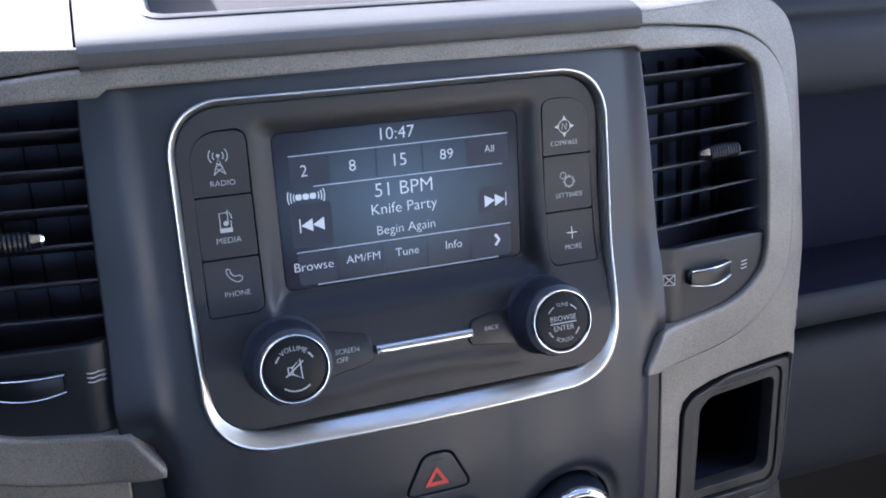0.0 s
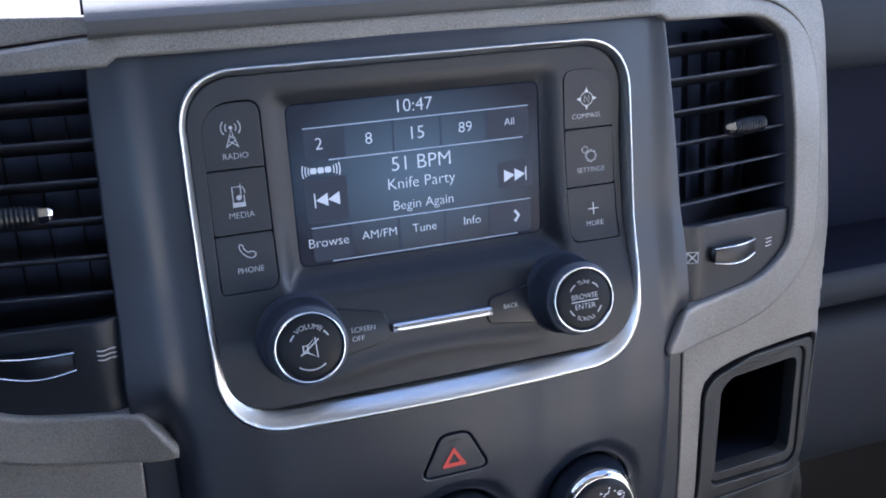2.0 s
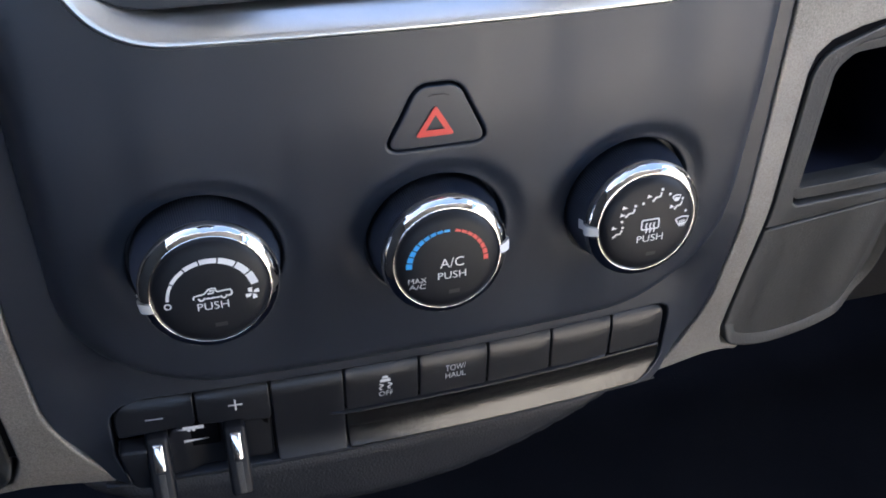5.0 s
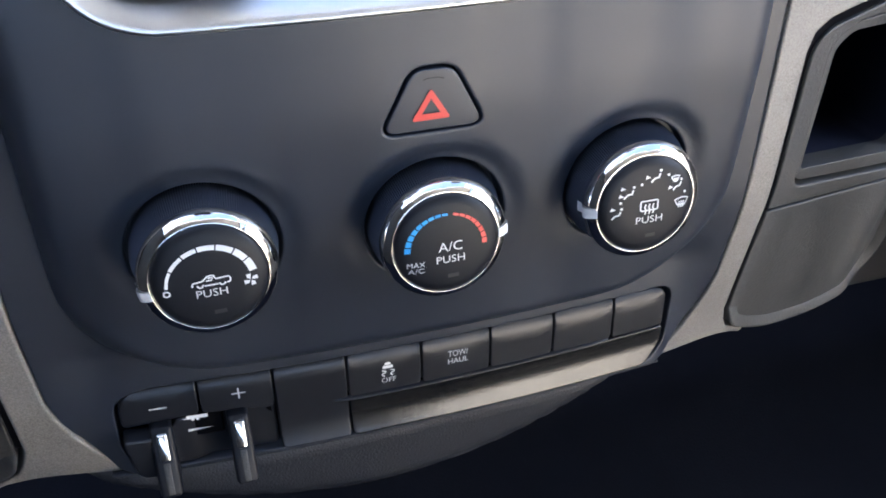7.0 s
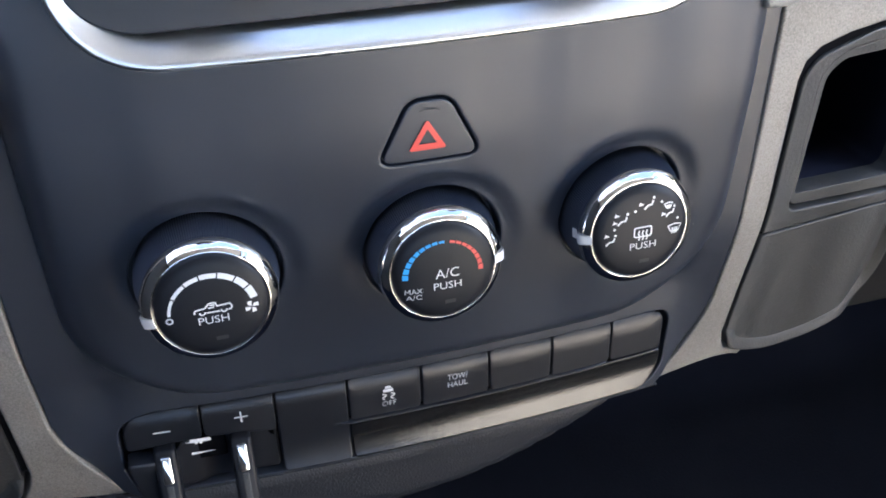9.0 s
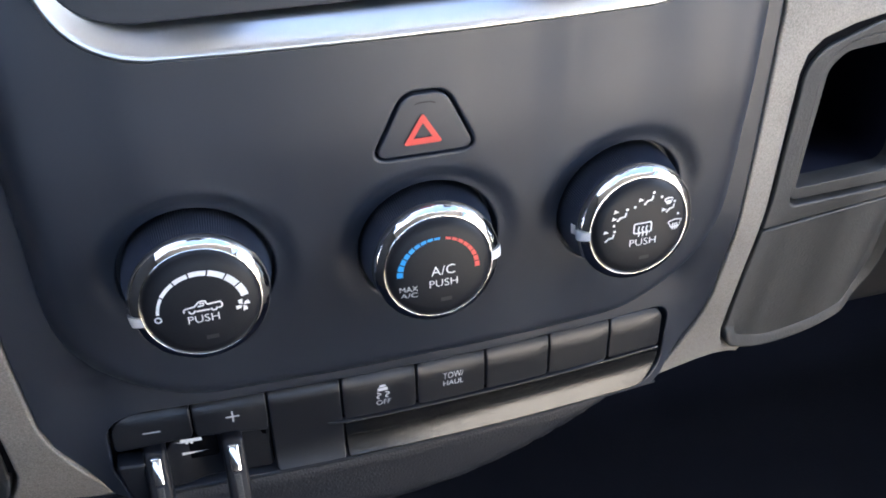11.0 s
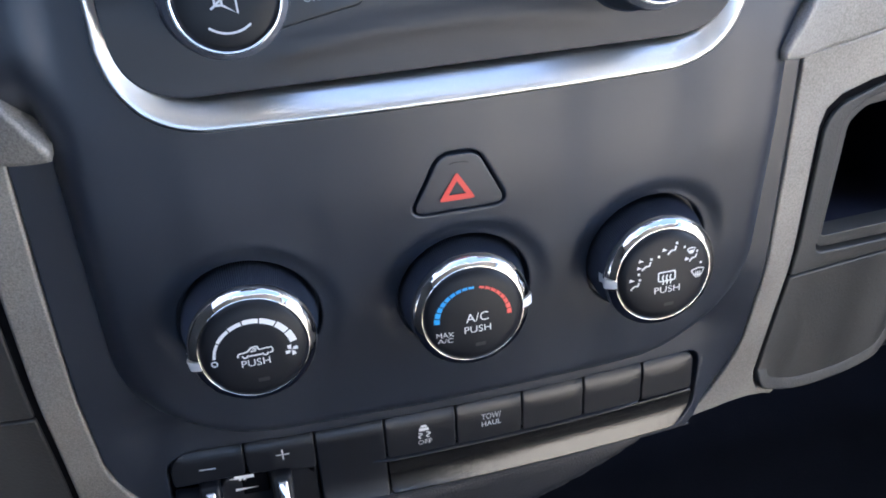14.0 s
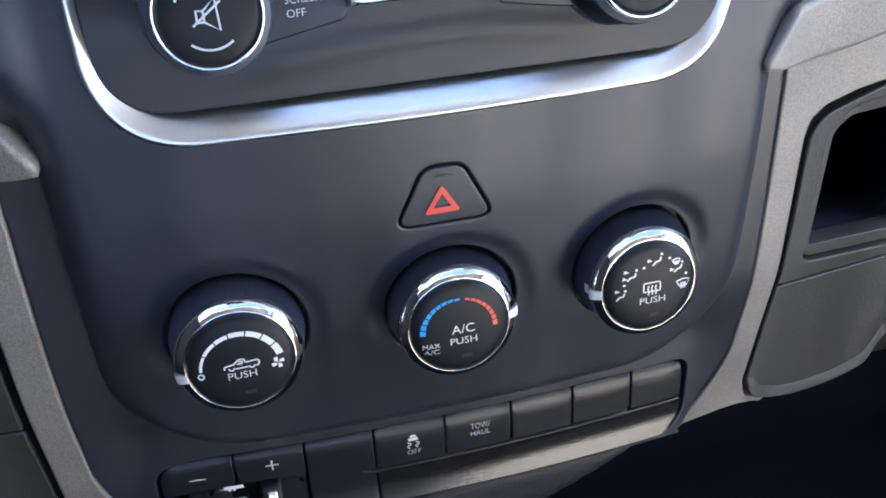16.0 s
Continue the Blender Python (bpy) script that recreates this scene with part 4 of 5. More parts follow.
part("ridge", (rv, [q[::-1] for q in rf]), KEY, strip)

# trailer brake controller: two keys, a symbol window and two levers
tb = thing("trailer_brake_control", "black trailer brake control with plus and minus keys and two levers", "brake control", (-0.84, 0.1, -2.9))
mk = part("key", key_plate([(-1.118, -2.635, 0.02), (-0.834, -2.615, 0.02), (-0.83, -2.463, 0.02), (-1.115, -2.470, 0.11)]), KEY, tb)
pk = part("key", key_plate([(-0.824, -2.615, 0.02), (-0.552, -2.640, 0.02), (-0.552, -2.463, 0.02), (-0.824, -2.463, 0.02)]), KEY, tb)
printed("print", strokes([[(-1.008, -2.557), (-0.945, -2.557)]], 0.006, ky), GREYPRINT, mk)
printed("print", strokes([[(-0.706, -2.541), (-0.654, -2.541)], [(-0.68, -2.567), (-0.68, -2.515)]], 0.006, ky, 0.005), GREYPRINT, pk)
part("housing", plate(rpoly([(-1.125, -2.655, 0.02), (-1.09, -2.85, 0.04), (-0.552, -2.86, 0.02), (-0.552, -2.652, 0.01), (-0.70, -2.640, 0.02), (-0.73, -2.622, 0.02), (-0.92, -2.628, 0.02), (-0.94, -2.660, 0.02)]),
                           lambda x, z: keys_y(x) - 0.06 * smooth01((-0.93 - x) / 0.1) + 0.03 * smooth01((x + 0.9) / 0.1), 0.08, 0.009, 0.03), KEY, tb)
wf = lambda x, z: keys_y(x) + 0.012
win = part("symbol_window", plate(rect(-0.915, -0.750, -2.735, -2.617, 0.012), wf, 0.02, 0.005, 0.05), GAP, tb)
printed("print", patch([rect(-0.884, -0.806, -2.638, -2.621), arc(-0.862, -2.641, 0.0065, 0, 330, 8), arc(-0.844, -2.641, 0.0065, 0, 330, 8), [(-0.905, -2.636), (-0.884, -2.636), (-0.884, -2.632), (-0.905, -2.632)], [(-0.906, -2.703), (-0.790, -2.690), (-0.906, -2.686)]], wf, 0.010), PRINT, win)


def leaning(geo, top, lean=0.42):
    """The shape pulled forward towards its foot."""
    return [(px, py - lean * max(0.0, top - pz), pz) for px, py, pz in geo[0]], geo[1]


for x, top in ((-0.982, -2.624), (-0.698, -2.618)):
    y = keys_y(x)
    lv = part("lever", leaning(box(x - 0.042, x + 0.042, y - 0.040, y + 0.06, top - 0.262, top, 0.013), top), CAP, tb, "black lever with a chrome strip")
    part("chrome_strip", leaning(box(x - 0.021, x + 0.021, y - 0.048, y - 0.03, top - 0.122, top - 0.018, 0.007), top), TIP, lv)
    part("groove", leaning(box(x - 0.014, x + 0.014, y - 0.0415, y - 0.03, top - 0.250, top - 0.128, 0.004), top), GREYD, lv)

# ---- padded cover below the stack ----
cover = [(1.12, -2.878), (1.105, -2.905), (0.98, -2.97), (0.84, -3.09), (0.62, -3.22), (0.38, -3.31), (0.1, -3.37), (-0.3, -3.39), (-0.7, -3.35), (-1.05, -3.25), (-1.35, -3.06), (-1.38, -2.885)]


def cover_y(x, z):
    edge = -2.97 - 0.40 * max(0.0, 1 - ((x + 0.15) / 1.25) ** 2)
    return 0.13 + 0.02 * x * x + 0.45 * smooth01((edge + 0.17 - z) / 0.30) + 0.06 * smooth01((z + 2.93) / 0.05)


knee = thing("knee_cover", "black grained leatherette cover below the switch row", "padded cover", (0, 0.2, -3.39))
part("padding", plate(curve(cover, 5), cover_y, 0.3, 0.010, 0.04), SKIN, knee)
bead_v, bead_f = [], []
for i in range(61):
    x = -1.2 + 2.34 * i / 60
    for k in range(8):
        a = math.pi * k / 4
        bead_v.append((x, keys_y(x) + 0.020 + 0.016 * math.cos(a), -2.887 + 0.010 * math.sin(a)))
for i in range(60):
    bead_f += [(i * 8 + k, i * 8 + (k + 1) % 8, (i + 1) * 8 + (k + 1) % 8, (i + 1) * 8 + k) for k in range(8)]
part("edge_bead", (bead_v, bead_f), SKIN, knee, "grained bead along the top edge")

# ---- grey trim arching over the stack and round both vents ----
groove = [(1.18, -1.085), (1.33, -1.10), (1.60, -1.085), (1.86, -1.04), (2.07, -0.93), (2.195, -0.79), (2.245, -0.57), (2.25, -0.19), (2.23, 0.14), (2.135, 0.415), (1.89, 0.57), (1.47, 0.625), (1.19, 0.645)]
vent_edge = [(1.23, 0.525), (1.55, 0.52), (1.80, 0.505), (1.94, 0.44), (2.00, 0.34), (2.04, -0.1), (2.045, -0.59), (1.975, -0.735), (1.80, -0.83), (1.55, -0.86), (1.30, -0.875)]
gcurve, vcurve = curve(groove, 5), curve(vent_edge, 5)


def arch_y(x, z):
    tuck = smooth01((1.5 - abs(x)) / 0.3) * 0.02 if z > 0.5 else 0.0
    return side(x, z) - 0.035 - 0.045 * smooth01((1.45 - abs(x)) / 0.25) * smooth01((-0.8 - z) / 0.1) + tuck


def clean(loop):
    out = [loop[0]]
    for p in loop[1:]:
        if math.dist(p, out[-1]) > 1e-4:
            out.append(p)
    return out[:-1] if math.dist(out[0], out[-1]) < 1e-4 else out


arch_thing = thing("vent_surround", "grey painted plastic trim arching over the stack and round both vents", "dashboard trim", (0, 0, -1.1))
surround = clean(gcurve + mirror(gcurve) + [(-1.175, -1.05)] + mirror(vcurve) + [(-1.19, 0.555), (1.19, 0.555)] + vcurve + [(1.175, -1.05)])
part("surround", plate(surround, arch_y, 0.14, 0.018, 0.05), SILVER, arch_thing)

# outer trim with the pocket opening, one on each side
outer_edge = [(1.20, 0.715), (1.66, 0.735), (2.02, 0.745), (2.22, 0.66), (2.305, 0.48), (2.345, 0.11), (2.357, -0.2), (2.405, -0.69), (2.435, -1.07), (2.435, -1.4), (2.435, -1.9), (2.45, -2.2)]
gout = [(x + (0.010 if x > 1.5 else 0), z - (0.010 if z < -0.5 else -0.010)) for x, z in gcurve if x > 1.34 or z > 0]
trim_out = clean(gout[::-1] + [(1.330, -1.11), (1.344, -1.5), (1.350, -1.75), (1.353, -2.05), (1.350, -2.44), (1.333, -2.53), (1.29, -2.64), (1.24, -2.74), (1.180, -2.832), (1.150, -2.870), (1.168, -2.894), (1.40, -2.897), (1.50, -2.907), (1.60, -2.935), (1.66, -2.966), (1.68, -2.948), (1.61, -2.902), (1.545, -2.865), (1.512, -2.80), (1.488, -2.72), (1.487, -2.6)]
                 + [(1.487, -2.1), (1.483, -1.6), (1.482, -1.43), (1.50, -1.36), (1.56, -1.315), (1.70, -1.285), (1.86, -1.272), (2.15, -1.268), (2.32, -1.275), (2.375, -1.31), (2.392, -1.38), (2.40, -1.7), (2.415, -2.2)] + curve(outer_edge, 5)[::-1])


def trim_y(x, z):
    return side(x, z) + 0.10 * smooth01((abs(x) - 2.30 - 0.05 * smooth01((0.2 - z) / 1.0)) / 0.12)


def top_return(sign, start):
    """The outer edge of the trim turned back over the top and the flank."""
    run = [p for p in curve(outer_edge, 8) if p[0] >= start and p[1] > -2.1]
    run = [(start, 0.716)] + run
    v, f, rows = [], [], ((-0.022, -0.002), (-0.006, 0.004), (0.006, 0.022), (0.016, 0.055), (0.03, 0.12), (0.045, 0.3), (0.06, 0.7), (0.07, 1.4), (0.08, 4.3))
    for i, p in enumerate(run):
        q, r = Vector(run[max(0, i - 1)]), Vector(run[min(len(run) - 1, i + 1)])
        t = (r - q).normalized()
        nx, nz = -t.y, t.x
        for o, d in rows:
            far = o + max(0.0, d - 0.05) * (0.02 + 0.27 * max(0.0, nz))
            x, z = p[0] + nx * far, p[1] + nz * far
            v.append((sign * (x if i else start), trim_y(min(p[0], 2.30), p[1]) + 0.10 * smooth01((p[0] - 2.30) / 0.12) + d, z))
    m = len(rows)
    for i in range(len(run) - 1):
        for k in range(m - 1):
            g = (i * m + k, i * m + k + 1, (i + 1) * m + k + 1, (i + 1) * m + k)
            f.append(g if sign > 0 else g[::-1])
    return v, f


def bottom_lip(low, depth, sign):
    """A rolled edge along the foot and the outer side of the pocket's lower panel."""
    foot = [p for p in dense(low, 0.03) if p[1] < -2.72 or (p[0] > 2.2 and p[1] < -2.26)]
    foot.sort(key=lambda p: math.atan2(p[1] + 2.45, p[0] - 2.0))
    v, f, rows = [], [], ((0.062, 0.004), (0.056, -0.006), (0.034, -0.016), (0.014, -0.031), (0.004, -0.034), (-0.003, -0.026), (-0.004, 0.05))
    for i, p in enumerate(foot):
        t = (Vector(foot[min(i + 1, len(foot) - 1)]) - Vector(foot[max(i - 1, 0)])).normalized()
        e = smooth01(min(i, len(foot) - 1 - i) / 5)
        for d, y in rows:
            x, z = p[0] - t.y * d, p[1] + t.x * d
            v.append((sign * x, depth(x, z) + (y * e if y < 0 else y), z))
    m = len(rows)
    for i in range(len(foot) - 1):
        for k in range(m - 1):
            g = (i * m + k, (i + 1) * m + k, (i + 1) * m + k + 1, i * m + k + 1)
            f.append(g if sign > 0 else g[::-1])
    return v, f


POCKET_HOLE = rpoly([(1.648, -1.985, 0.02), (2.25, -2.05, 0.05), (2.245, -1.415, 0.05), (1.73, -1.405, 0.08), (1.655, -1.46, 0.06)])
POCKET_RIM = rpoly([(1.622, -2.062, 0.06), (2.31, -2.15, 0.08), (2.295, -1.345, 0.07), (1.73, -1.362, 0.10), (1.612, -1.43, 0.10)])
for sign, who in ((1, "passenger"), (-1, "driver")):
    ob = thing("side_trim", "grey painted plastic side trim framing a storage pocket", "dashboard trim", (sign * 1.8, 0.1, -2.9), "side trims of the stack")
    part("trim", plate(both(trim_out, sign), trim_y, 0.16, 0.010, 0.06), SILVER, ob)
    part("top_return", top_return(sign, 1.226 if sign > 0 else 1.29), SILVER, ob)
    pk = thing("storage_pocket", "dark grey grained storage pocket with a deep black opening", "storage pocket", (sign * 1.95, 0.1, -2.88), "pockets beside the stack")
    pf = lambda x, z: side(x, z) + 0.012 + 0.05 * smooth01((abs(x) - 2.3) / 0.15)
    low = clean(curve([(1.520, -2.157), (1.517, -2.5), (1.524, -2.74), (1.56, -2.845), (1.66, -2.915), (1.86, -2.985), (2.14, -3.005), (2.36, -2.945), (2.485, -2.80), (2.51, -2.6), (2.44, -2.224)], 5))
    up = rpoly([(1.520, -2.148, 0.018), (2.405, -2.215, 0.018), (2.380, -1.312, 0.09), (1.86, -1.302, 0.2), (1.522, -1.376, 0.12)], 9)
    rim = POCKET_RIM
    part("frame", plate(both(up, sign), pf, 0.10, 0.008, 0.06, [both(rim, sign)]), GREYD, pk)
    sill = rpoly([(1.630, -2.040, 0.05), (2.304, -2.126, 0.07), (2.289, -1.351, 0.07), (1.73, -1.368, 0.10), (1.618, -1.436, 0.10)])
    part("inner_frame", plate(both(sill, sign), lambda x, z: pf(x, z) + 0.016, 0.10, 0.0035, 0.06, [both(POCKET_HOLE, sign)]), GREYD, pk)
    # Black strip set into the slot as its shade.
    slot = [(1.60, -2.12), (2.33, -2.21), (2.33, -2.085), (1.60, -2.005)]
    part("slot_shade", plate(both(slot, sign), lambda x, z: pf(x, z) + 0.09, 0.03, 0.003, 0.06), GAP, pk)
    part("lower_panel", plate(both(low, sign), lambda x, z: pf(x, z) - 0.004, 0.12, 0.007, 0.05), GREYD, pk)
    part("bottom_lip", bottom_lip(low, pf, sign), GREYD, pk, "rolled lower edge")
    hole = dense(both(inset(POCKET_HOLE, -0.01), sign), 0.1)
    n = len(hole)
    hv = [(x, side(x, z) + 0.06, z) for x, z in hole] + [(x, side(x, z) + 0.9, z) for x, z in hole]
    part("pocket_liner", (hv, [(i, i + n, (i + 1) % n + n, (i + 1) % n) for i in range(n)] + [tuple(range(n, 2 * n))]), RECESS_SHADE, pk)
    # Black ring close behind the joint stands in for the gap's shade.
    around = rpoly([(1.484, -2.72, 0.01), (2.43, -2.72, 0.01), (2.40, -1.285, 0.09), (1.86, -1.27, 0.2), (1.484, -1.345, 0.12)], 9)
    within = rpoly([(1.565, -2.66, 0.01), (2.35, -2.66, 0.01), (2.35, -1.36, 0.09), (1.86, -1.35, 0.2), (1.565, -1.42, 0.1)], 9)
    part("gap_shade", plate(both(around, sign), lambda x, z: pf(x, z) + 0.016, 0.03, 0.003, 0.06, [both(within, sign)]), GAP, pk)


# ---- air vents ----
def vent_face(x, z):
    return side(x, z) + 0.05 * smooth01((1.43 - abs(x)) / 0.12)


def air_vent(sign, label):
    ob = thing("air_vent", label, "air vent", (sign * 1.65, 0.1, -0.88), "vents beside the radio")
    shift = 0.0 if sign > 0 else 0.055
    lowp = [p for p in vcurve if p[1] < -0.47]
    lower = clean([(1.30, -0.475), (1.30, -0.875)] + lowp[::-1] + [(2.045, -0.50)])
    face = part("lower_face", plate(both(inset(lower if area(lower) > 0 else lower[::-1], -0.01), sign), vent_face, 0.06, 0.01, 0.05), FACE, ob)
    edge = dense(clean(vcurve + [(1.30, -0.875), (1.29, -0.3)]), 0.06)
    edge = both(edge if area(edge) > 0 else edge[::-1], sign)
    n = len(edge)
    hv = [(x, side(x, z) + 0.04, z) for x, z in edge] + [(x * 0.985, side(x, z) + 0.36, z) for x, z in edge]
    part("duct", (hv, [(i, i + n, (i + 1) % n + n, (i + 1) % n) for i in range(n)] + [tuple(range(n, 2 * n))]), HAZED_DUCT, ob)
    for k in range(6):
        zc = 0.405 - 0.1535 * k
        x1 = 2.055 - (0.09 if k == 0 else 0.02 if k == 1 else 0)
        v, f = [], []
        m = 9
        for i in range(m):
            x0 = 1.242 + 0.068 * (0.6 - zc)
            xx = x0 + (x1 - x0) * i / (m - 1)
            y = side(xx, zc) + 0.035
            v += [(sign * xx, y + 0.26, zc - 0.085), (sign * xx, y + 0.016, zc - 0.010), (sign * xx, y + 0.004, zc - 0.005), (sign * xx, y, zc + 0.001), (sign * xx, y + 0.005, zc + 0.008), (sign * xx, y + 0.26, zc - 0.062)]
        for i in range(m - 1):
            for q in range(6):
                a, b = i * 6 + q, i * 6 + (q + 1) % 6
                f.append((a, b, b + 6, a + 6) if sign < 0 else (a, a + 6, b + 6, b))
        part("slat", (v, f), VENT, ob)
    for k in range(5):
        xx = sign * (1.42 + 0.135 * k)
        part("vane", box(xx - 0.003, xx + 0.003, side(xx, 0) + 0.30, side(xx, 0) + 0.355, -0.45, 0.44, 0.003), VENT, ob)
    # direction tab on the fourth slat
    tx, tz = 1.555 - shift, -0.01
    ty = side(tx, tz) - 0.01
    v, f, seg = [], [], 24
    rows = [(0.0, 0.034, 0.028)] + [(0.006 + 0.0095 * i, 0.046 - (0.006 if i % 2 else 0) - 0.006 * abs(i / 10 - 1), 0.037 - (0.005 if i % 2 else 0)) for i in range(21)] + [(0.215, 0.030, 0.028)]
    for d, rz, ry in rows:
        for i in range(seg):
            a = 2 * math.pi * i / seg
            v.append((sign * (tx + 0.055 + d), ty + ry * math.sin(a) + 0.2 * d, tz + rz * math.cos(a)))
    for j in range(len(rows) - 1):
        for i in range(seg):
            q = [j * seg + i, j * seg + (i + 1) % seg, (j + 1) * seg + (i + 1) % seg, (j + 1) * seg + i]
            f.append(q if sign > 0 else q[::-1])
    f += [tuple(range(seg)), tuple(range(len(v) - seg, len(v)))]
    tab = part("tab", (v, f), KEY, ob, "ribbed black tab with a bright tip", smooth=False)
    tv, tf = [], []
    for d, rz, ry in ((0.006, 0.019, 0.014), (0.020, 0.030, 0.025), (0.056, 0.035, 0.030)):
        for i in range(6):
            a = 2 * math.pi * (i + 0.5) / 6
            tv.append((sign * (tx + d), ty - 0.006 + ry * math.sin(a), tz + rz * math.cos(a)))
    for j in range(2):
        for i in range(6):
            q = [j * 6 + i, j * 6 + (i + 1) % 6, (j + 1) * 6 + (i + 1) % 6, (j + 1) * 6 + i]
            tf.append(q if sign > 0 else q[::-1])
    tf.append(tuple(range(6)) if sign < 0 else tuple(range(5, -1, -1)))
    part("tip", (tv, tf), TIP, tab, smooth=False)
    # thumb wheel
    wx0, wx1, wz = (1.487, 1.770, -0.634) if sign > 0 else (1.518, 1.823, -0.612)
    wf2 = lambda x: side(x, wz) - 0.03 - 0.03 * math.sin(math.pi * max(0, min(1, (abs(x) - wx0) / (wx1 - wx0))))
    v, f, m = [], [], 29
    sect = [(0.05, -0.036), (0.0, -0.036), (-0.008, -0.033), (-0.010, -0.027), (-0.010, 0.027), (-0.008, 0.033), (0.0, 0.036), (0.05, 0.036)]
    for i in range(m):
        xx = wx0 + (wx1 - wx0) * i / (m - 1)
        y = wf2(xx) + (0.004 if i % 2 else 0)
        bow = math.sin(math.pi * i / (m - 1))
        v += [(sign * xx, y + dy, wz + dz + (0.002 if dz > 0 else -0.016) * bow) for dy, dz in sect]
    for i in range(m - 1):
        for q in range(7):
            g = [i * 8 + q, (i + 1) * 8 + q, (i + 1) * 8 + q + 1, i * 8 + q + 1]
            f.append(g if sign > 0 else g[::-1])
    f += [tuple(range(8)), tuple(range((m - 1) * 8, m * 8))]
    wheel = part("thumb_wheel", (v, f), KEY, ob, "black thumb wheel with chrome edges")
    for dz in (-0.037, 0.037):
        v, f = [], []
        for i in range(15):
            xx = wx0 + (wx1 - wx0) * i / 14
            y, zz = wf2(xx), wz + dz + (0.002 if dz > 0 else -0.016) * math.sin(math.pi * i / 14)
            v += [(sign * xx, y - 0.004, zz - 0.0042), (sign * xx, y - 0.012, zz - 0.0018), (sign * xx, y - 0.012, zz + 0.0018), (sign * xx, y - 0.004, zz + 0.0042)]
        for i in range(14):
            for q in range(3):
                g = [i * 4 + q, (i + 1) * 4 + q, (i + 1) * 4 + q + 1, i * 4 + q + 1]
                f.append(g if sign > 0 else g[::-1])
        part("chrome_edge", (v, f), CHROME, wheel)
    vf = vent_face
    wavy = lambda cx, cz, h: [curve([(cx - h, cz + d + 0.002), (cx - h * 0.3, cz + d - 0.002), (cx + h * 0.3, cz + d + 0.002), (cx + h, cz + d)], 4) for d in (-0.020, 0.0, 0.020)]
    if sign > 0:
        b = rect(1.351, 1.405, -0.662, -0.606)
        printed("closed_symbol", strokes([b + b[:1], [(1.351, -0.662), (1.405, -0.606)], [(1.351, -0.606), (1.405, -0.662)]], 0.006, vf, 0.004), GREYPRINT, face)
        printed("open_symbol", strokes(wavy(1.898, -0.648, 0.022), 0.0055, vf, 0.004), GREYPRINT, face)
    else:
        printed("open_symbol", join(strokes(wavy(-1.398, -0.612, 0.036), 0.0055, vf, 0.004), patch([[(-1.354, -0.612 + d), (-1.372, -0.605 + d), (-1.372, -0.619 + d)] for d in (-0.020, 0.0, 0.020)], vf)), GREYPRINT, face)


air_vent(1, "black air vent with tilted slats, a tab and a thumb wheel")
air_vent(-1, "black air vent with tilted slats, a tab and a thumb wheel")

# ---- top of the dashboard ----
rise = math.tan(radians(LEAN))


def top_section(z0, y0, back):
    return [(y0 + 0.25, z0 - 0.12), (y0 + 0.012, z0 - 0.055), (y0, z0 - 0.04), (y0, z0 + 0.004), (y0 + 0.018, z0 + 0.032), (y0 + 0.07, z0 + 0.058)] + [(y0 + 0.07 + d, z0 + 0.058 + d * rise * (1 + 0.25 * (1 - d / back))) for d in (0.09, 0.3, 0.6, 1.2, 2.2, back)]


TRAY = (-0.98, 1.06)
lid = thing("dashboard", "sunlit grey dashboard cover with a recessed tray", "dashboard", (0, 1.5, 0.6))
sec = top_section(0.695, -0.03, 4.6)
z_at = lambda y: float(np.interp(y, [p[0] for p in sec[3:]], [p[1] for p in sec[3:]]))
part("front_lip", sweep(sec[:4], np.linspace(-1.278, 1.212, 30)), SHADED_PAD, lid, "front edge of the cover, its shade put into the colour")
part("front_roll", sweep(sec[3:7], np.linspace(-1.278, 1.212, 30)), PAD, lid)
y_lip = sec[6][0]


def top_sheet(x0, x1, y0, y1):
    ys = np.linspace(y0, y1, 9)
    return sweep([(y, z_at(y)) for y in ys], np.linspace(x0, x1, 12))


part("tray_rim", join(top_sheet(-1.278, TRAY[0], y_lip, 4.6), top_sheet(TRAY[1], 1.212, y_lip, 4.6), top_sheet(TRAY[0], TRAY[1], y_lip, y_lip + 0.10), top_sheet(TRAY[0], TRAY[1], 2.6, 4.6)), PAD, lid)
ty0, ty1 = y_lip + 0.10, 2.6
tv = []
for drop in (0.0, 0.3):
    tv += [(TRAY[0], ty0, z_at(ty0) - drop), (TRAY[1], ty0, z_at(ty0) - drop), (TRAY[1], ty1, z_at(ty1) - drop), (TRAY[0], ty1, z_at(ty1) - drop)]
bead, path = ([], []), rpoly([(TRAY[0], ty0, 0.09), (TRAY[1], ty0, 0.09), (TRAY[1], ty1, 0.09), (TRAY[0], ty1, 0.09)], 6)
for x, y in path:
    bead[0].extend([(x + dx, y + dy, z_at(y) + dz) for dx, dy, dz in ((0.022 * (1 if x < 0 else -1), 0.022 * (1 if y < 1 else -1), -0.06), (0, 0, 0.006), (0.012 * (-1 if x < 0 else 1), 0.012 * (-1 if y < 1 else 1), 0.012), (0.03 * (-1 if x < 0 else 1), 0.03 * (-1 if y < 1 else 1), -0.004))])
for i in range(len(path)):
    j = (i + 1) % len(path)
    bead[1].extend([(i * 4 + k, j * 4 + k, j * 4 + k + 1, i * 4 + k + 1) for k in range(3)])
part("tray_bead", bead, PAD, lid)
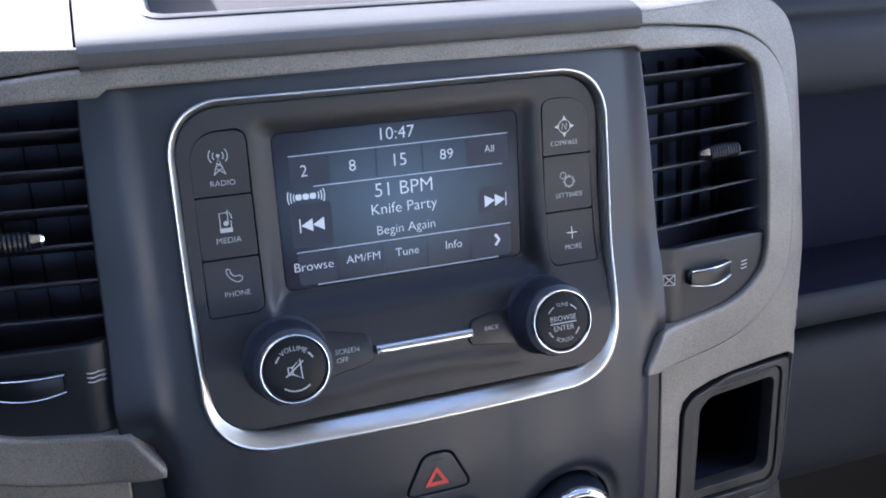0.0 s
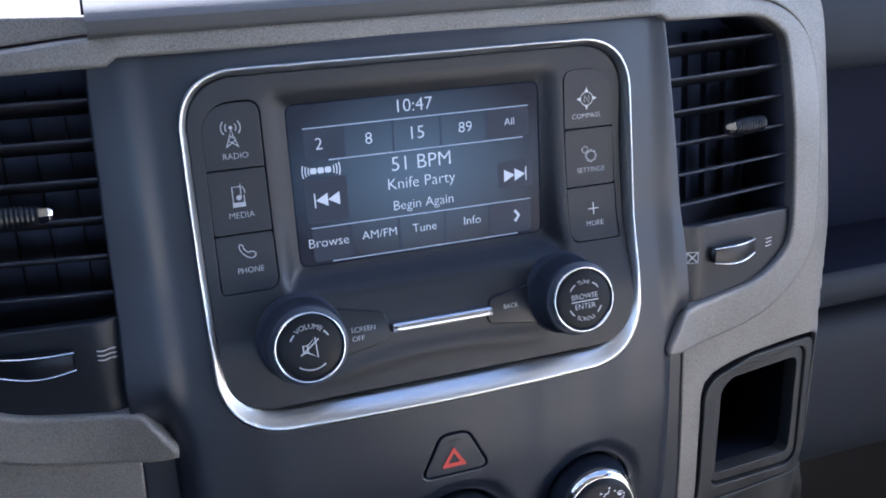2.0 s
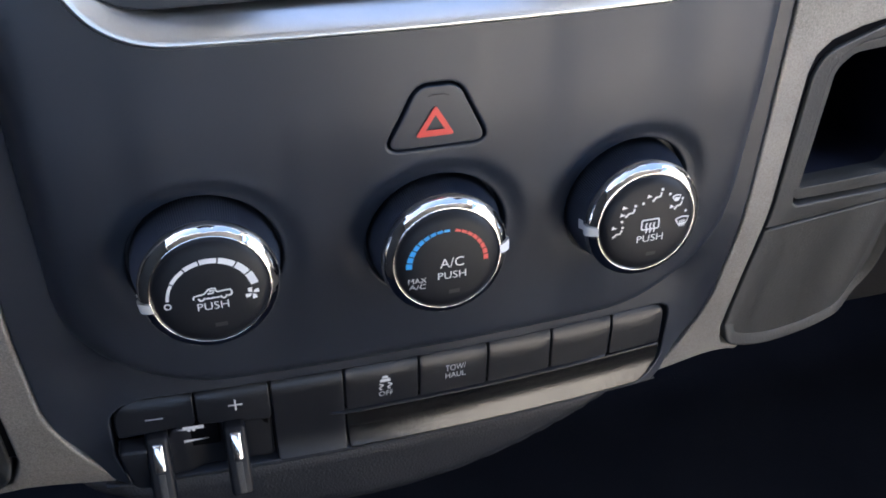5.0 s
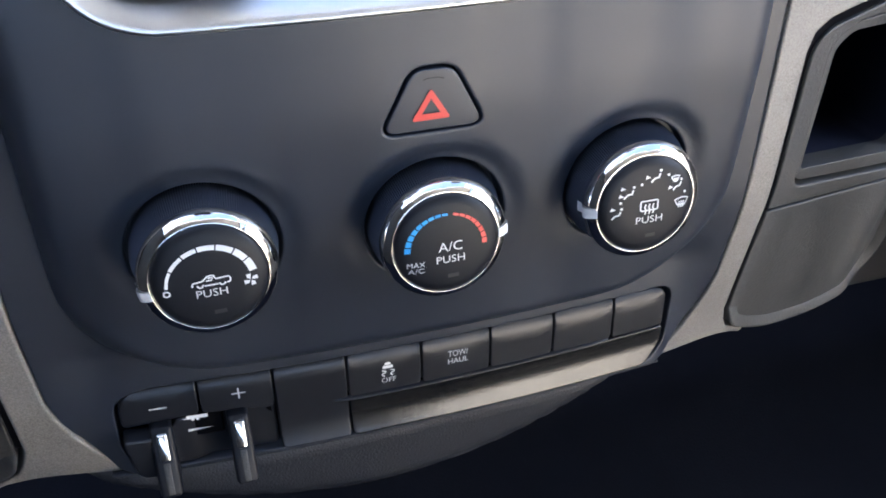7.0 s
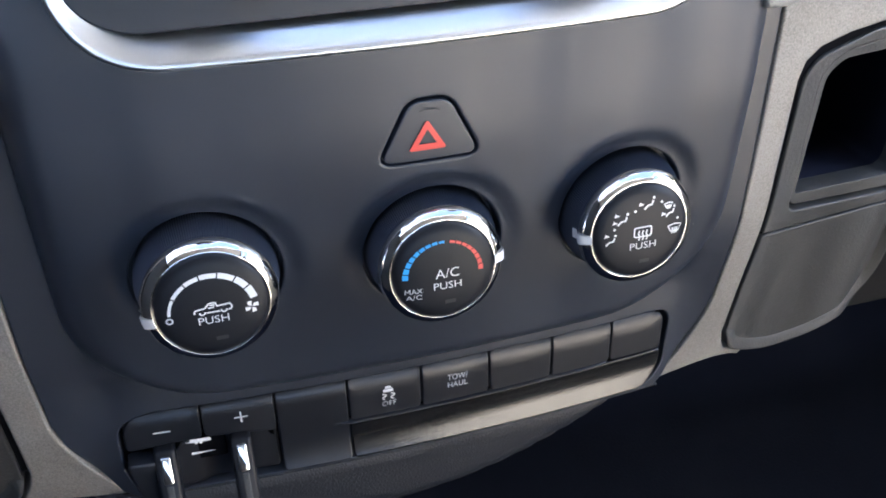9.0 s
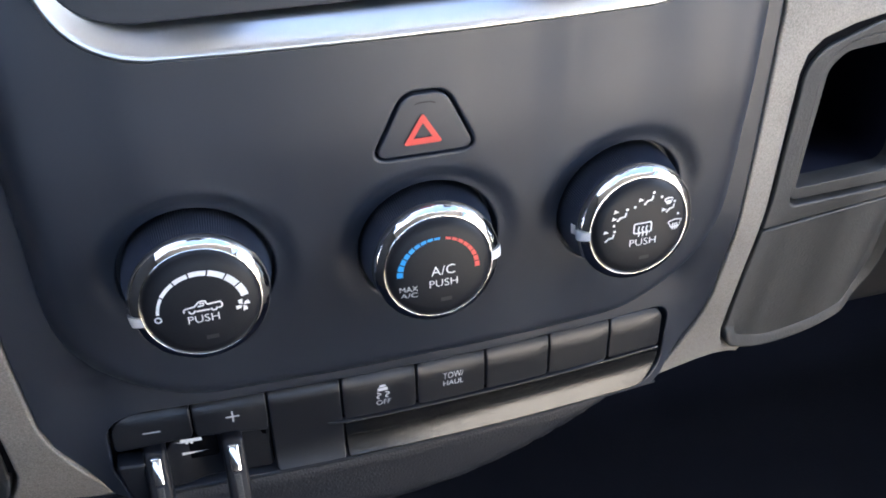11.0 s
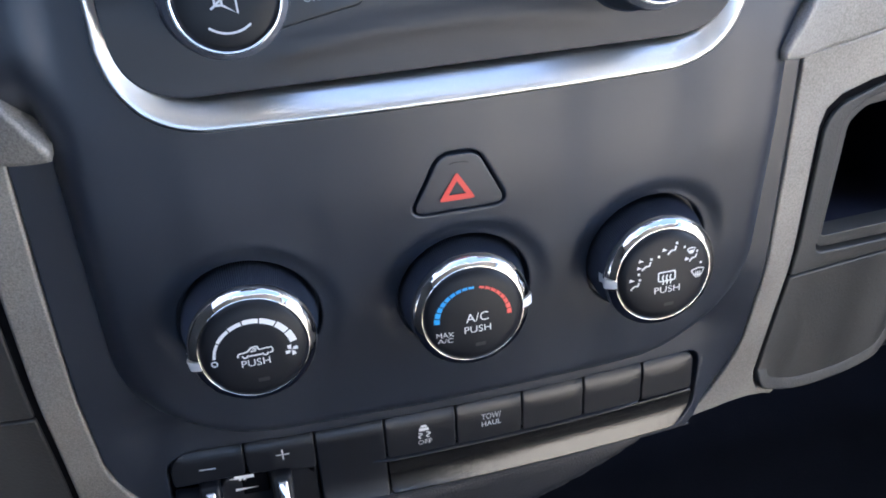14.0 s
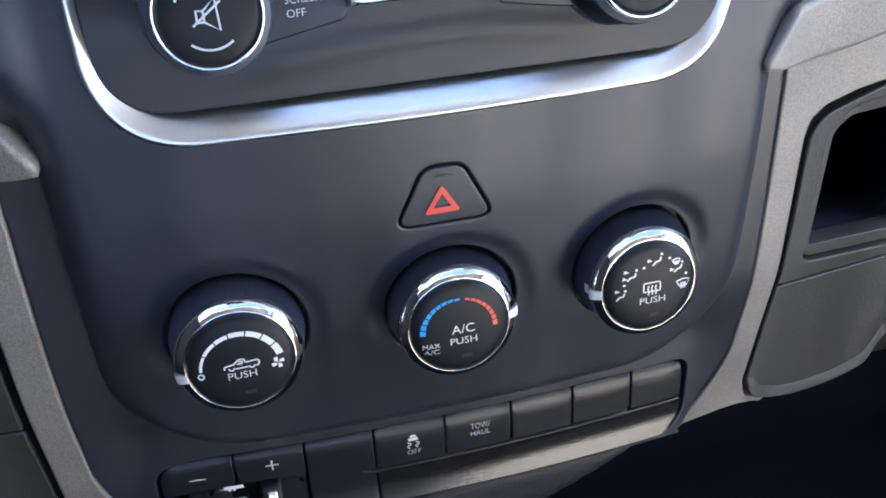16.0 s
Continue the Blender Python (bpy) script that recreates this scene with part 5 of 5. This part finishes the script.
part("tray", (tv, [(0, 1, 5, 4), (1, 2, 6, 5), (2, 3, 7, 6), (3, 0, 4, 7), (4, 5, 6, 7)]), TRAY_MAT, lid, "dark tray sunk into the top", smooth=False)
# ---- passenger's side of the dashboard ----
profile = [(4.6, 1.9), (2.2, 1.22), (1.2, 0.93), (0.75, 0.79), (0.62, 0.73), (0.56, 0.655), (0.555, 0.60), (0.60, 0.585), (0.56, 0.57), (0.55, 0.45), (0.57, 0.25), (0.60, 0.16), (0.66, 0.12), (0.78, 0.10), (1.5, 0.06)]
pd = thing("passenger_dash", "dark grey passenger dashboard with an open shelf above the glovebox", "dashboard", (5, 0.8, -2.6))
xs = np.linspace(2.40, 7.95, 24)
part("upper_pad", sweep(profile[::-1], np.linspace(2.18, 7.95, 26)), SLATE, pd)
part("shelf_back", sweep([(1.5, -1.15), (1.55, -0.5), (1.5, 0.06)], xs), RECESS_SHADE, pd)
part("shelf_floor", sweep([(0.62, -1.13), (0.8, -1.135), (1.5, -1.15)], xs), RECESS_SHADE, pd)
part("ledge", sweep([(0.95, -1.37), (0.70, -1.365), (0.62, -1.355), (0.585, -1.32), (0.57, -1.25), (0.58, -1.17), (0.60, -1.14), (0.62, -1.13)], xs), SLATE, pd)
part("glovebox_door", sweep([(1.2, -2.66), (0.90, -2.62), (0.80, -2.55), (0.73, -2.35), (0.68, -2.0), (0.66, -1.75), (0.68, -1.58), (0.74, -1.50), (0.82, -1.46), (1.0, -1.44)], xs), SLATE, pd)
part("end_cap", ([(2.405, 0.30, -0.1), (2.405, 1.6, 0.05), (2.405, 1.6, -2.6), (2.405, 0.70, -2.6), (2.405, 0.45, -2.0), (2.405, 0.32, -1.0)], [(0, 1, 2, 3, 4, 5)]), GAP, pd, smooth=False)

# black body of the dashboard behind the panels
single("dash_body", box(-7.9, 2.2, 0.95, 4.4, -2.95, 0.55, 0.05), GAP, "black inner body of the dashboard behind the panels", "dashboard body", kind="structure")
single("dash_body_lower", box(-7.9, 7.9, 2.9, 4.4, -5.2, -2.97, 0.05), CLOTH, "black lower body of the dashboard", "dashboard body", kind="structure")
